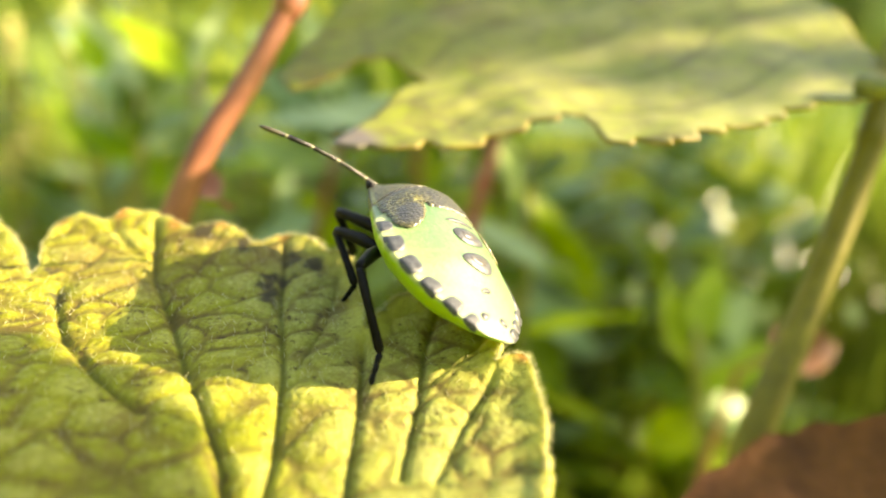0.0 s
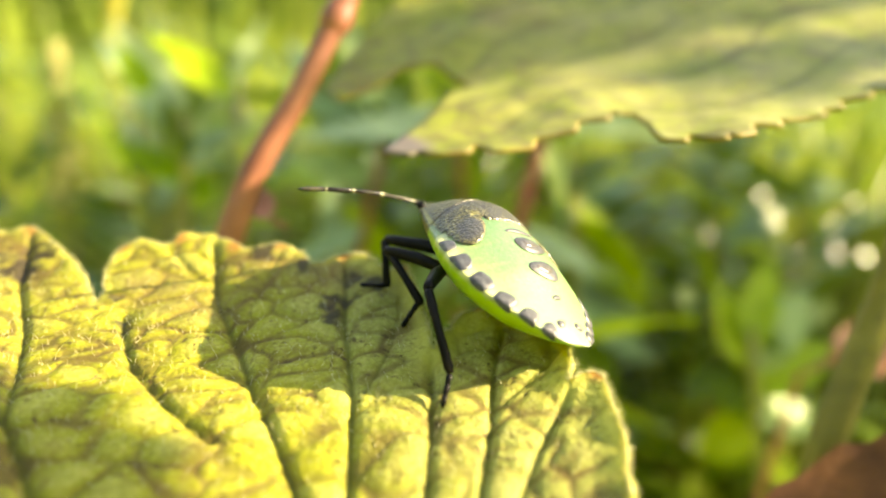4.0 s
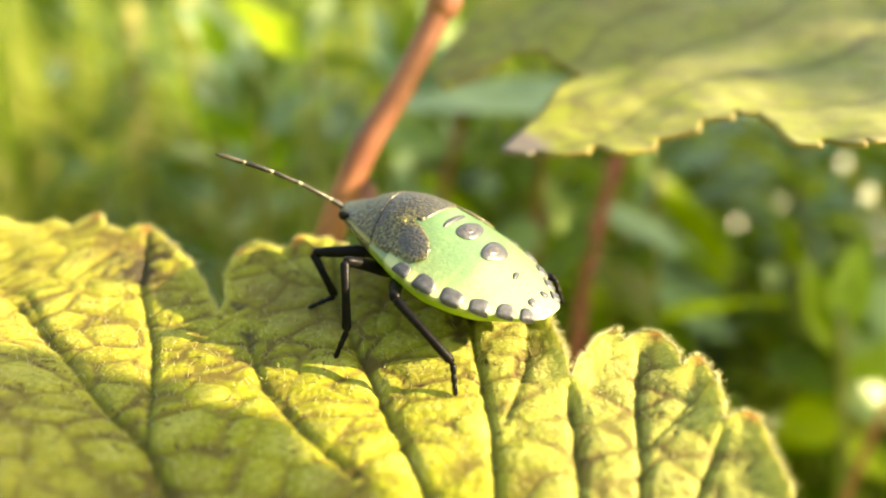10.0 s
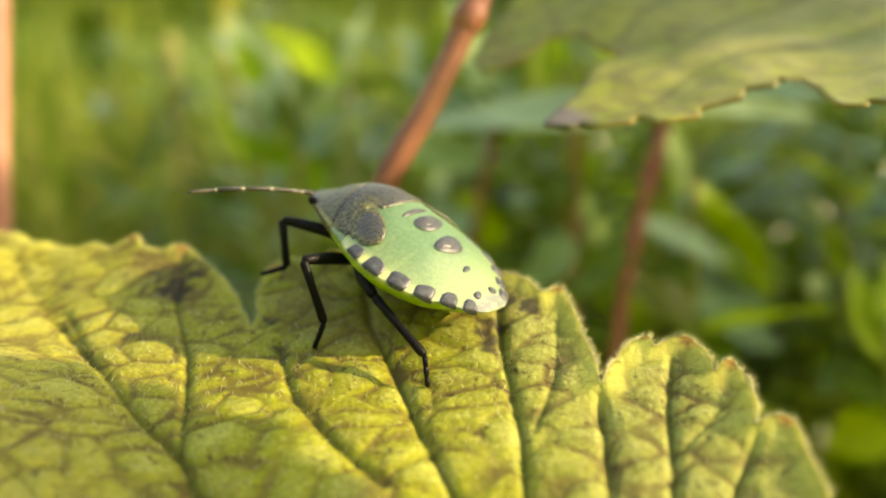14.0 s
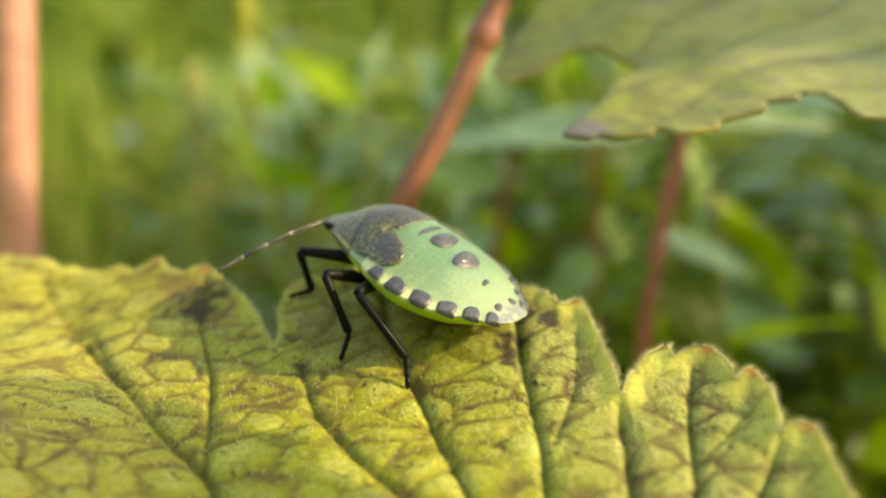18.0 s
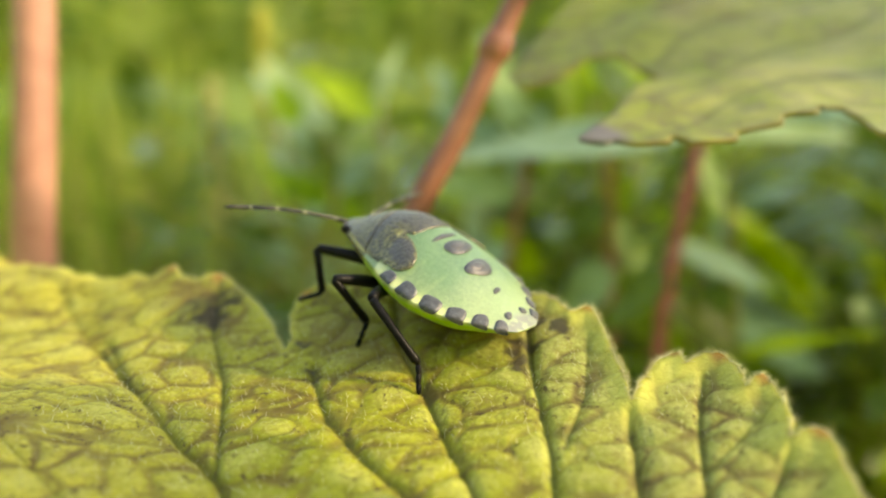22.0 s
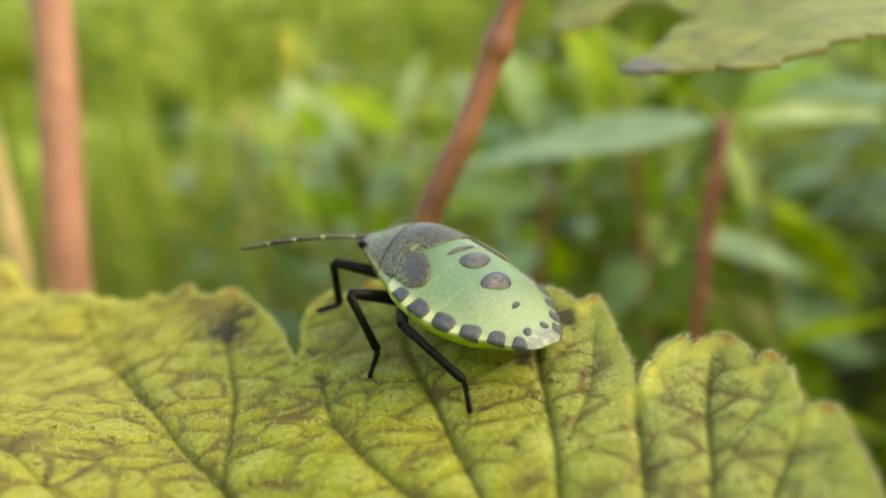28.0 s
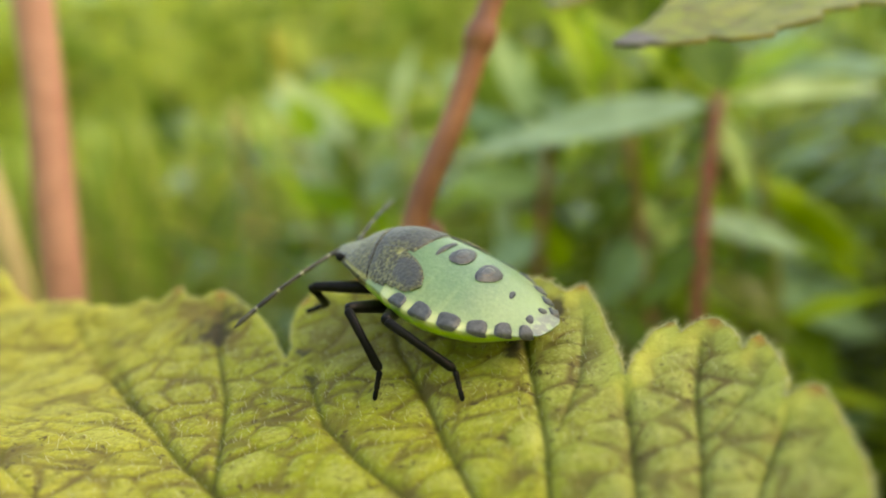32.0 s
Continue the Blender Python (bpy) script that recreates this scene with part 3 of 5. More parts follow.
    hair_mat = n.done((0.80, 0.77, 0.42), 0.45)
    bm = bmesh.new()
    spots = [(p, True) for p in edge_points for _ in range(10 if p[0] > 3 else 4)]
    for _ in range(1500):
        spots.append(((rng.uniform(-24, 15), rng.uniform(-12, 12), 0), False))
    for (x, y, z), on_edge in spots:
        if not on_edge:
            if not inside(outline, x, y):
                continue
            z, v, veinlet, full = leaf_relief(x, y)
            if max(v, veinlet) < 0.25 and rng.random() < 0.5:
                continue
        d = Vector((rng.uniform(-1, 1), rng.uniform(-0.6, 1), rng.uniform(0.2, 1.0) if on_edge else rng.uniform(0.8, 1.6))).normalized()
        l = rng.uniform(0.15, 0.60 if x > 3 else 0.45) if on_edge else rng.uniform(0.25, 0.7)
        a = Vector((x, y, z))
        side = d.orthogonal().normalized() * (0.012 if on_edge else 0.015)
        b = a + d * l + Vector((0, 0, -0.1 * l))
        third = d.cross(side)
        v1, v2, v3, v4 = (bm.verts.new(q) for q in (a + side, a - side, a + third, b))
        for f in ((v1, v2, v4), (v2, v3, v4), (v3, v1, v4)):
            bm.faces.new(f)
    hairs = part("leaf_hairs", bm, hair_mat, leaf, "fine pale hairs")
    tagged(hairs, kind="stuff")
    # the leaf's own stalk under the blade
    stalk = [(-8, -20, leaf_base(-8, -13) - 1), (-7, -22, -12), (-6, -21, -40), (-9, -14, -90), (-14, -6, -180)]
    part("leaf_stalk", tube(stalk, (0.9, 1.0, 1.1, 1.3, 1.6), 12), MAT_GREEN_STEM, leaf, "pale green leaf stalk")
    return leaf


make_standing_leaf()


# ---- the insect ----
WIDTH = ((-7.15, 0.0), (-7.08, 0.9), (-6.85, 1.45), (-6.45, 1.95), (-5.9, 2.5), (-5.46, 2.85), (-4.4, 3.88), (-2.9, 4.72), (-1.3, 5.06), (0.0, 4.95), (0.8, 4.75), (2.0, 4.25),
         (3.3, 3.75), (4.2, 3.45), (5.3, 3.05), (6.3, 2.55), (7.0, 2.2), (7.6, 1.8), (8.1, 1.3), (8.4, 0.85), (8.58, 0.0))
TOP = ((-7.15, 0.12), (-6.4, 0.4), (-5.2, 0.75), (-4.2, 1.05), (-2.6, 1.66), (-0.6, 2.05), (1, 2.3), (2.2, 2.42), (3.2, 2.38), (4.2, 2.05), (5.2, 1.5), (6.2, 0.8), (7.2, 0.1), (8.1, -0.5), (8.58, -0.78))
RIM = ((-7.15, 0.08), (-4, 0.0), (0, 0.02), (2, -0.2), (4, -0.4), (6, -0.5), (8.58, -0.85))
BELLY = ((-7.15, 0.0), (-6, -0.75), (-4, -1.6), (-1, -2.05), (2, -2.0), (4, -1.75), (5.5, -1.45), (7.2, -1.2), (8.58, -0.92))


def soft(knots, x):
    """Knots joined by a smoothed line."""
    return sum(curve_at(knots, x + d) for d in (-0.3, -0.15, 0, 0.15, 0.3)) / 5 if -6.8 < x < 8.1 else curve_at(knots, x)


def back(x, y, lift=0.0):
    """The insect's back over the point x, y of its plan."""
    w = max(1e-3, soft(WIDTH, x))
    s = min(1.0, abs(y) / w)
    rim = soft(RIM, x)
    return Vector((x, y, rim + (soft(TOP, x) - rim) * (1 - s * s) + lift))


def make_bug_materials():
    n = Nodes("green_shell", 0.45, 0.8)
    n.p.inputs["Coat Weight"].default_value = 0.45
    n.p.inputs["Coat Roughness"].default_value = 0.36
    a = n.noise(2.2, 4)
    base = n.ramp(a, (0.28, (0.055, 0.145, 0.038)), (0.72, (0.115, 0.215, 0.065)))
    base = n.mix(n.ramp(n.noise(0.24, 5, 0.75), (0.42, 0.0), (0.66, 0.7)), base, (0.22, 0.33, 0.13))
    base = n.mix(n.ramp(n.noise(0.13, 4, 0.7), (0.52, 0.0), (0.66, 0.55)), base, (0.045, 0.10, 0.03))
    base = n.mix(n.ramp(n.attribute("hind"), (0.0, 0.35), (0.6, 0.0)), base, (0.085, 0.20, 0.085))
    # paler hind end, lightened further for sun glare on the tail
    base = n.mix(n.ramp(n.attribute("hind"), (0.0, 0.0), (1.0, 0.5)), base, (0.34, 0.44, 0.18))
    base = n.mix(n.ramp(n.attribute("seam"), (0.2, 0.0), (1.0, 0.28)), base, (0.42, 0.50, 0.18))
    base = n.mix(n.attribute("pale"), base, (0.60, 0.62, 0.24))
    blot = n.mix(1.0, n.attribute("tail"), n.ramp(n.noise(0.55, 4, 0.6), (0.36, 0.0), (0.54, 1.0)), "MULTIPLY")
    base = n.mix(n.mix(1.0, n.attribute("tail"), (0.6, 0.6, 0.6), "MULTIPLY"), base, (0.36, 0.42, 0.25))
    base = n.mix(n.mix(1.0, blot, (0.8, 0.8, 0.8), "MULTIPLY"), base, (0.13, 0.135, 0.13))
    base = n.mix(n.attribute("under"), base, (0.31, 0.56, 0.02))
    n.bump(n.noise(0.20, 4, 0.6), 0.045, 0.8)
    n.p.inputs["Subsurface Weight"].default_value = 0.15
    n.p.inputs["Subsurface Radius"].default_value = (0.0006, 0.0008, 0.0002)
    green = n.done(base)
    n = Nodes("bronze_shell", 0.36, 0.5)
    base = n.ramp(n.noise(0.21, 5, 0.7), (0.38, (0.020, 0.019, 0.012)), (0.50, (0.080, 0.074, 0.033)), (0.63, (0.23, 0.21, 0.08)))
    base = n.mix(n.ramp(n.attribute("black"), (0.0, 0.0), (1.0, 0.93)), base, (0.05, 0.051, 0.053))
    base = n.mix(n.ramp(n.attribute("pale"), (0.0, 0.0), (1.0, 0.85)), base, (0.46, 0.42, 0.15))
    n.bump(n.cells(0.20, "F1"), 0.06, 0.8)
    bronze = n.done(base)
    n = Nodes("grey_black_marking", 0.42, 0.5)
    base = n.ramp(n.noise(0.3, 4, 0.7), (0.35, (0.036, 0.038, 0.042)), (0.75, (0.10, 0.105, 0.11)))
    n.bump(n.noise(0.18, 4), 0.05, 0.6)
    mark = n.done(base)
    n = Nodes("gland_plate", 0.28, 0.55)
    n.bump(n.noise(0.2, 4), 0.05, 0.5)
    gland = n.done(n.ramp(n.noise(0.5, 4, 0.7), (0.35, (0.045, 0.043, 0.042)), (0.75, (0.125, 0.112, 0.10))))
    n = Nodes("black_leg", 0.40, 0.11)
    n.bump(n.noise(0.12, 4), 0.03, 0.5)
    leg = n.done(n.ramp(n.noise(0.5, 4), (0.3, (0.004, 0.004, 0.004)), (0.8, (0.013, 0.011, 0.009))))
    n = Nodes("pale_joint", 0.35, 0.5)
    n.bump(n.noise(0.12, 4), 0.03, 0.5)
    pale = n.done(n.ramp(n.noise(0.3, 4), (0.3, (0.30, 0.30, 0.18)), (0.8, (0.5, 0.48, 0.30))))
    n = Nodes("brown_feeler", 0.35, 0.4)
    n.bump(n.noise(0.12, 4), 0.03, 0.5)
    feeler = n.done(n.ramp(n.noise(0.9, 5, 0.7), (0.4, (0.010, 0.009, 0.007)), (0.65, (0.075, 0.068, 0.042))))
    n = Nodes("tan_joint", 0.4, 0.4)
    n.bump(n.noise(0.15, 4), 0.03, 0.5)
    coxa = n.done(n.ramp(n.noise(0.5, 4), (0.3, (0.10, 0.085, 0.05)), (0.8, (0.22, 0.19, 0.11))))
    return green, bronze, mark, gland, leg, pale, feeler, coxa


GREEN, BRONZE, MARK, GLAND, LEG, PALE, FEELER, COXA = make_bug_materials()
BUG_COXA = {1: (3.32, 1.22, -1.5), 2: (2.37, 2.03, -2.2), 3: (1.41, 2.9, -1.67)}
BUG_LEG = {1: (5.0, 3.05, 1.83), 2: (4.3, 4.0, 1.78), 3: (3.65, 4.7, 1.77)}
KNEE_WAY = {1: Vector((0.93, 0.58, -0.24)), 2: Vector((0.45, 1.16, 0.67)), 3: Vector((0.01, 0.51, 0.25))}
KNEE_WAY_START = {1: Vector((1.37, 0.44, -0.47)), 2: Vector((0.62, 0.13, 0.03)), 3: Vector((0.14, 1.14, 0.53))}  # while the legs are drawn in
ANKLE = {1: (0.83, 0.62), 2: (0.29, 0.87), 3: (0.61, 0.76)}


def make_patch(x0, x1, test, lift, step=0.055, edge_drop=0.10):
    """A thin plate that lies on the insect's back where test(x, y) holds."""
    bm = bmesh.new()
    black = bm.verts.layers.float.new("black")
    pale = bm.verts.layers.float.new("pale")
    cells = {}
    nx, ny = int((x1 - x0) / step) + 1, int(10.4 / step) + 1
    for i in range(nx):
        for j in range(ny):
            x, y = x0 + i * step, -5.2 + j * step
            if test(x, y):
                cells[i, j] = (x, y)
    quads = [c for c in cells if all((c[0] + a, c[1] + b) in cells for a, b in ((1, 0), (0, 1), (1, 1)))]
    count = {}
    for i, j in quads:
        for c in ((i, j), (i + 1, j), (i, j + 1), (i + 1, j + 1)):
            count[c] = count.get(c, 0) + 1
    vs = {}
    for c, k in count.items():
        x, y = cells[c]
        vs[c] = bm.verts.new(back(x, y, lift + pad_swell(x, y) - (edge_drop if k < 4 else 0)))
        vs[c][black] = black_part(x, y)
        vs[c][pale] = max(smoothstep(0.95, 0.985, abs(y) / soft(WIDTH, x)) * (x > 3.2), dimple(x, y), 0.08 * (k < 4 and x < 2.6))
    for i, j in quads:
        bm.faces.new((vs[i, j], vs[i + 1, j], vs[i + 1, j + 1], vs[i, j + 1]))
    return bm


def lobe_reach(x, a):
    """How far a point lies from the middle of a wing pad's rear lobe; 1 is its edge."""
    along, off = -0.917 * (x - 1.35) + 0.40 * (a - 3.15), 0.40 * (x - 1.35) + 0.917 * (a - 3.15)
    return math.hypot(along / (1.6 if along > 0 else 0.95), off / (0.70 + 0.10 * along))


def black_part(x, y):
    """Where the fore body is plain black instead of speckled."""
    a = abs(y)
    wob = 0.10 * noise.noise(Vector((x * 1.7, a * 1.7, 4)))
    lobe = 1 - smoothstep(0.70, 1.05, lobe_reach(x, a) + 2.5 * wob)
    shield = (1 - smoothstep(1.4, 1.9, a + wob * 3)) * (1 - smoothstep(4.0, 4.6, x))
    band = (1 - smoothstep(0.2, 0.5, abs(x - 4.45 + 0.06 * a * a))) * (1 - smoothstep(2.6, 3.3, a))
    collar = (1 - smoothstep(0.08, 0.2, abs(x - 6.12 - 0.04 * a * a))) * 0.8
    seam = (1 - smoothstep(0.04, 0.14, abs(a - 1.95))) * (x < 4.6) * 0.75
    return max(lobe * 0.92, 0.70 * shield, 0.8 * band, collar, seam)


def dimple(x, y):
    return 0.9 * math.exp(-((x - 2.45) ** 2 + (abs(y) - 2.25) ** 2) / 0.035)


def pad_swell(x, y):
    """The wing pads' rear lobes bulge a little; small pits lie before them."""
    a = abs(y)
    return 0.10 * max(0.0, 1 - lobe_reach(x, a) ** 2) * (a > 1.9) - 0.12 * dimple(x, y)


def make_spot(parent, name, x, y, rx, ry, turn, lift, material, label="", square=1.0):
    """An oval marking that follows the back; below 1, square makes it boxier."""
    bm = bmesh.new()
    rings = []
    for r, up in ((0.0, lift + 0.07), (0.3, lift + 0.07), (0.6, lift + 0.06), (0.85, lift + 0.04), (1.0, lift - 0.05)):
        ring = []
        for k in range(1 if r == 0 else 18):
            a = 2 * math.pi * k / 18
            wob = r * (1 + 0.08 * math.sin(3 * a + x))
            ca, sa = math.cos(a), math.sin(a)
            px = rx * wob * math.copysign(abs(ca) ** square, ca)
            py = ry * wob * math.copysign(abs(sa) ** square, sa)
            c, s = math.cos(turn), math.sin(turn)
            qx, qy = x + c * px - s * py, y + s * px + c * py
            w = soft(WIDTH, qx) * 0.995
            p = back(qx, max(-w, min(w, qy)), up)
            p.y += math.copysign(0.15 * smoothstep(0.93, 1.0, abs(qy) / w), qy)  # over the notched rim
            if abs(qy) > w:
                p.z -= 0.8 * (abs(qy) - w)
            ring.append(bm.verts.new(p))
        rings.append(ring)
    for k in range(18):
        bm.faces.new((rings[0][0], rings[1][k], rings[1][(k + 1) % 18]))
        for r, s in zip(rings[1:], rings[2:]):
            bm.faces.new((r[k], s[k], s[(k + 1) % 18], r[(k + 1) % 18]))
    return part(name, bm, material, parent, label)


def make_body_mesh(x0, x1, steps, grow=0.0):
    bm = bmesh.new()
    pale = bm.verts.layers.float.new("pale")
    under = bm.verts.layers.float.new("under")
    tail = bm.verts.layers.float.new("tail")
    black = bm.verts.layers.float.new("black")
    hind = bm.verts.layers.float.new("hind")
    seam = bm.verts.layers.float.new("seam")
    rings = []
    for i in range(steps + 1):
        x = x0 + (x1 - x0) * 0.5 * (1 - math.cos(math.pi * i / steps))
        w, rim, low = soft(WIDTH, x) + grow, soft(RIM, x), soft(BELLY, x)
        w = max(w, 0.02)
        ring = []
        for k in range(64):
            a = 2 * math.pi * k / 64
            y = w * math.cos(a)
            s = abs(math.cos(a))
            # small notches between the segments of the abdomen's edge
            tooth = 0.13 * smoothstep(0.90, 1.0, s) * math.sin((x - 0.1) * 2 * math.pi / 1.72) if x < 1.8 else 0
            if math.sin(a) >= 0:
                p = back(x, y, grow)
                p.y += math.copysign(tooth, y)
            else:
                p = Vector((x, y + math.copysign(tooth, y), rim + (low - rim) * (1 - s**2.4) ** 0.5))
            v = bm.verts.new(p)
            gap = min(abs(x - q) for q in (0.45, -1.22, -2.9, -4.33, -5.44, -6.38))
            v[pale] = smoothstep(0.86, 0.95, s) * (math.sin(a) > -0.2) * (0.18 + 0.60 * smoothstep(0.35, 0.65, gap)) if x < 2 else 0
            v[hind] = max(1 - smoothstep(-6, -2, x), 0.7 * smoothstep(0.55, 0.9, s))
            v[seam] = smoothstep(0.22, 0.75, s) * math.exp(-((gap - 0.82) / 0.10) ** 2) if x < 1.6 else 0
            v[black] = 0.8 if x > 8.0 or 6.9 < x < 7.2 and s > 0.75 else 0
            v[tail] = (1 - smoothstep(-6.5, -5.8, x)) if math.sin(a) > -0.2 else 0
            v[under] = 1.0 if math.sin(a) < -0.12 else 0.0
            ring.append(v)
        rings.append(ring)
    for r, s in zip(rings, rings[1:]):
        for k in range(64):
            bm.faces.new((r[k], r[(k + 1) % 64], s[(k + 1) % 64], s[k]))
    bm.faces.new(rings[0][::-1])
    bm.faces.new(rings[-1])
    return bm


def bone(length, knots, bend=0.0):
    """A limb piece along +x, with radii at fractions of its length."""
    pts = [(length * f, 0, bend * math.sin(math.pi * f)) for f, _ in knots]
    return tube(pts, [r for _, r in knots], 12)


def make_bug():
    bug = empty("shield_bug_nymph")
    tagged(bug, "green and black shield bug nymph walking on a leaf", "insect")
    part("abdomen", make_body_mesh(-7.14, 3.6, 90), GREEN, bug, "pale green abdomen with a yellow-green edge")
    part("thorax_underside", make_body_mesh(2.6, 6.3, 24, -0.03), BRONZE, bug, "speckled bronze underside of the thorax")
    part("head", make_body_mesh(6.0, 8.57, 34), BRONZE, bug, "speckled bronze head")
    part("pronotum", make_patch(3.0, 6.6, lambda x, y: abs(y) < soft(WIDTH, x) * 1.0 and x > 4.75 - 0.085 * y * y and x < 6.15 + 0.04 * y * y, 0.16), BRONZE, bug,
         "speckled bronze pronotum")

    def pads(x, y):
        a = abs(y)
        if a > soft(WIDTH, x) * (0.985 if x > 2.6 else 0.97 if x > 1.3 else 0.90) or x > 4.8 - 0.085 * y * y:
            return False
        if a < 1.95:
            return x > 1.42 + 0.07 * a * a
        along, off = -0.93 * (x - 1.4) + 0.37 * (a - 3.2), 0.37 * (x - 1.4) + 0.93 * (a - 3.2)
        return x > 2.0 or math.hypot(along / 1.8, off / 0.92) < 1

    part("scutellum", make_patch(0.9, 4.9, lambda x, y: pads(x, y) and abs(y) < 2.0, 0.10), BRONZE, bug, "dark bronze scutellum")
    part("wing_pad", make_patch(-1.0, 4.9, lambda x, y: pads(x, y) and y > 1.9, 0.20, 0.08), BRONZE, bug, "dark bronze wing pad")
    part("wing_pad", make_patch(-1.0, 4.9, lambda x, y: pads(x, y) and y < -1.9, 0.20, 0.08), BRONZE, bug, "dark bronze wing pad")
    for side in (1, -1):
        for x, y, rx, ry in ((0.45, 4.62, 0.58, 0.30), (-1.22, 4.78, 0.64, 0.44), (-2.90, 4.40, 0.62, 0.47), (-4.33, 3.58, 0.57, 0.46), (-5.44, 2.60, 0.50, 0.44), (-6.38, 1.66, 0.42, 0.42)):
            slope = math.atan2(soft(WIDTH, x + 0.2) - soft(WIDTH, x - 0.2), 0.4)
            make_spot(bug, "margin_spot", x, side * (soft(WIDTH, x) - ry * 0.66), rx * 1.02, ry * 1.0, side * slope, 0.07, MARK, "black spot on the abdomen's edge", 0.7)
    make_spot(bug, "gland_spot", -0.6, 0, 0.62, 1.25, 0, 0.10, MARK, "black oval spot on the back")
    make_spot(bug, "gland_plate", -0.6, 0.15, 0.30, 0.70, 0, 0.15, GLAND, "grey-brown plate in the spot")
    make_spot(bug, "gland_spot", -2.5, 0, 0.66, 1.2, 0, 0.10, MARK, "black oval spot on the back")
    make_spot(bug, "gland_plate", -2.5, 0.15, 0.34, 0.70, 0, 0.15, GLAND, "grey-brown plate in the spot")
    make_spot(bug, "back_mark", 0.55, 0.25, 0.17, 1.2, 0, 0.04, MARK, "thin dark bar on the back")
    make_spot(bug, "back_mark", -4.27, 0.05, 0.16, 0.42, 0.2, 0.04, MARK, "small dark bar on the back")
    make_spot(bug, "back_mark", -6.0, 0.75, 0.24, 0.34, 0.3, 0.04, MARK, "small dark mark near the tail")
    make_spot(bug, "back_mark", -6.0, -0.75, 0.24, 0.34, -0.3, 0.04, MARK, "small dark mark near the tail")
    for side in (1, -1):
        bm = bmesh.new()
        bmesh.ops.create_uvsphere(bm, u_segments=16, v_segments=10, radius=0.36)
        for v in bm.verts:
            v.co = Vector((v.co.x * 1.1 + 7.0, v.co.y * 0.8 + side * 2.12, v.co.z * 0.8 - 0.5))
        part("eye", bm, LEG, bug, "shiny black eye")
    limbs = {}
    for number in (1, 2, 3):
        fem, tib, tar = BUG_LEG[number]
        for side in (1, -1):
            a = part("femur", bone(fem, ((0, 0.19), (0.1, 0.35), (0.45, 0.41), (0.85, 0.33), (0.97, 0.30), (1, 0.14)), 0.15), LEG, bug, "shiny black thigh")
            b = part("tibia", bone(tib, ((0, 0.15), (0.04, 0.28), (0.5, 0.24), (0.94, 0.28), (1, 0.17))), LEG, bug, "thin shiny black shank")
            c = part("tarsus", bone(tar, ((0, 0.10), (0.08, 0.19), (0.30, 0.17), (0.34, 0.12), (0.38, 0.17), (0.60, 0.16), (0.64, 0.11), (0.70, 0.16), (0.93, 0.15), (1, 0.05))), LEG, bug, "small jointed black foot")
            limbs[number, side] = (a, b, c)
            hip = Vector(BUG_COXA[number])
            part("coxa", tube([(hip.x - 0.3, side * (hip.y - 1.2), hip.z + 0.5), (hip.x - 0.1, side * (hip.y - 0.4), hip.z + 0.15), (hip.x, side * (hip.y + 0.15), hip.z)], (0.55, 0.48, 0.26), 10),
                 COXA, bug, "tan hip joint")
    feelers = {}
    for side in (1, -1):
        base = part("antenna", bone(8.6, ((0, 0.10), (0.02, 0.17), (0.10, 0.17), (0.115, 0.10), (0.13, 0.13), (0.36, 0.13), (0.375, 0.09), (0.39, 0.13),
                                          (0.58, 0.14), (0.595, 0.09), (0.61, 0.15), (0.78, 0.16), (0.795, 0.10), (0.82, 0.16), (0.95, 0.15), (1, 0.05)), 0.35),
                    FEELER, bug, "dark jointed antenna with pale rings")
        for f in (0.115, 0.375, 0.595, 0.795):
            z = 0.35 * math.sin(math.pi * f)
            part("pale_ring", tube([(8.6 * (f - 0.014), 0, z), (8.6 * (f + 0.012), 0, z)], (0.125, 0.13), 10), PALE, base, "pale ring at the joint")
        feelers[side] = base
    part("mouthpart", tube([(8.0, 0, -1.0), (6.6, 0, -1.6), (3.4, 0, -2.1)], (0.16, 0.14, 0.08), 8), LEG, bug, "dark beak folded under the head")
    return bug, limbs, feelers


BUG, LEG_PARTS, FEELERS = make_bug()


def aimed(origin, tip, up):
    """A pose with +x towards tip and +z near up."""
    x = (tip - origin).normalized()
    y = up.cross(x).normalized()
    z = x.cross(y)
    m = Matrix((x, y, z)).transposed().to_4x4()
    m.translation = origin * U
    return m


def leg_poses(number, side, foot, t, lift=Vector((0, 0, 1))):
    """Thigh, shank and foot of one leg, in the insect's space, for the place of its foot."""
    fem, tib, tar = BUG_LEG[number]
    hip = Vector(BUG_COXA[number])
    hip.y *= side
    out = Vector((foot.x - hip.x, foot.y - hip.y, 0)).normalized()
    ankle = foot - out * tar * ANKLE[number][0] + lift * tar * ANKLE[number][1]
    d = ankle - hip
    far = min(d.length, (fem + tib) * 0.985)
    far = max(far, abs(fem - tib) * 1.05)
    along = d.normalized()
    ankle = hip + along * far
    c = (fem * fem + far * far - tib * tib) / (2 * fem * far)
    way = KNEE_WAY_START[number].lerp(KNEE_WAY[number], smoothstep(3.5, 5.8, t))
    if side < 0:
        way = Vector((way.x, -0.4, -0.2))
    rise = (way - along * way.dot(along)).normalized()
    knee = hip + along * fem * c + rise * fem * math.sqrt(max(0, 1 - c * c))
    toe = ankle + (foot - ankle).normalized() * tar
    side_up = rise + Vector((0.01, 0.02, 0))
    return aimed(hip, knee, side_up), aimed(knee, ankle, along + rise * 0.3), aimed(ankle, toe, rise + along)


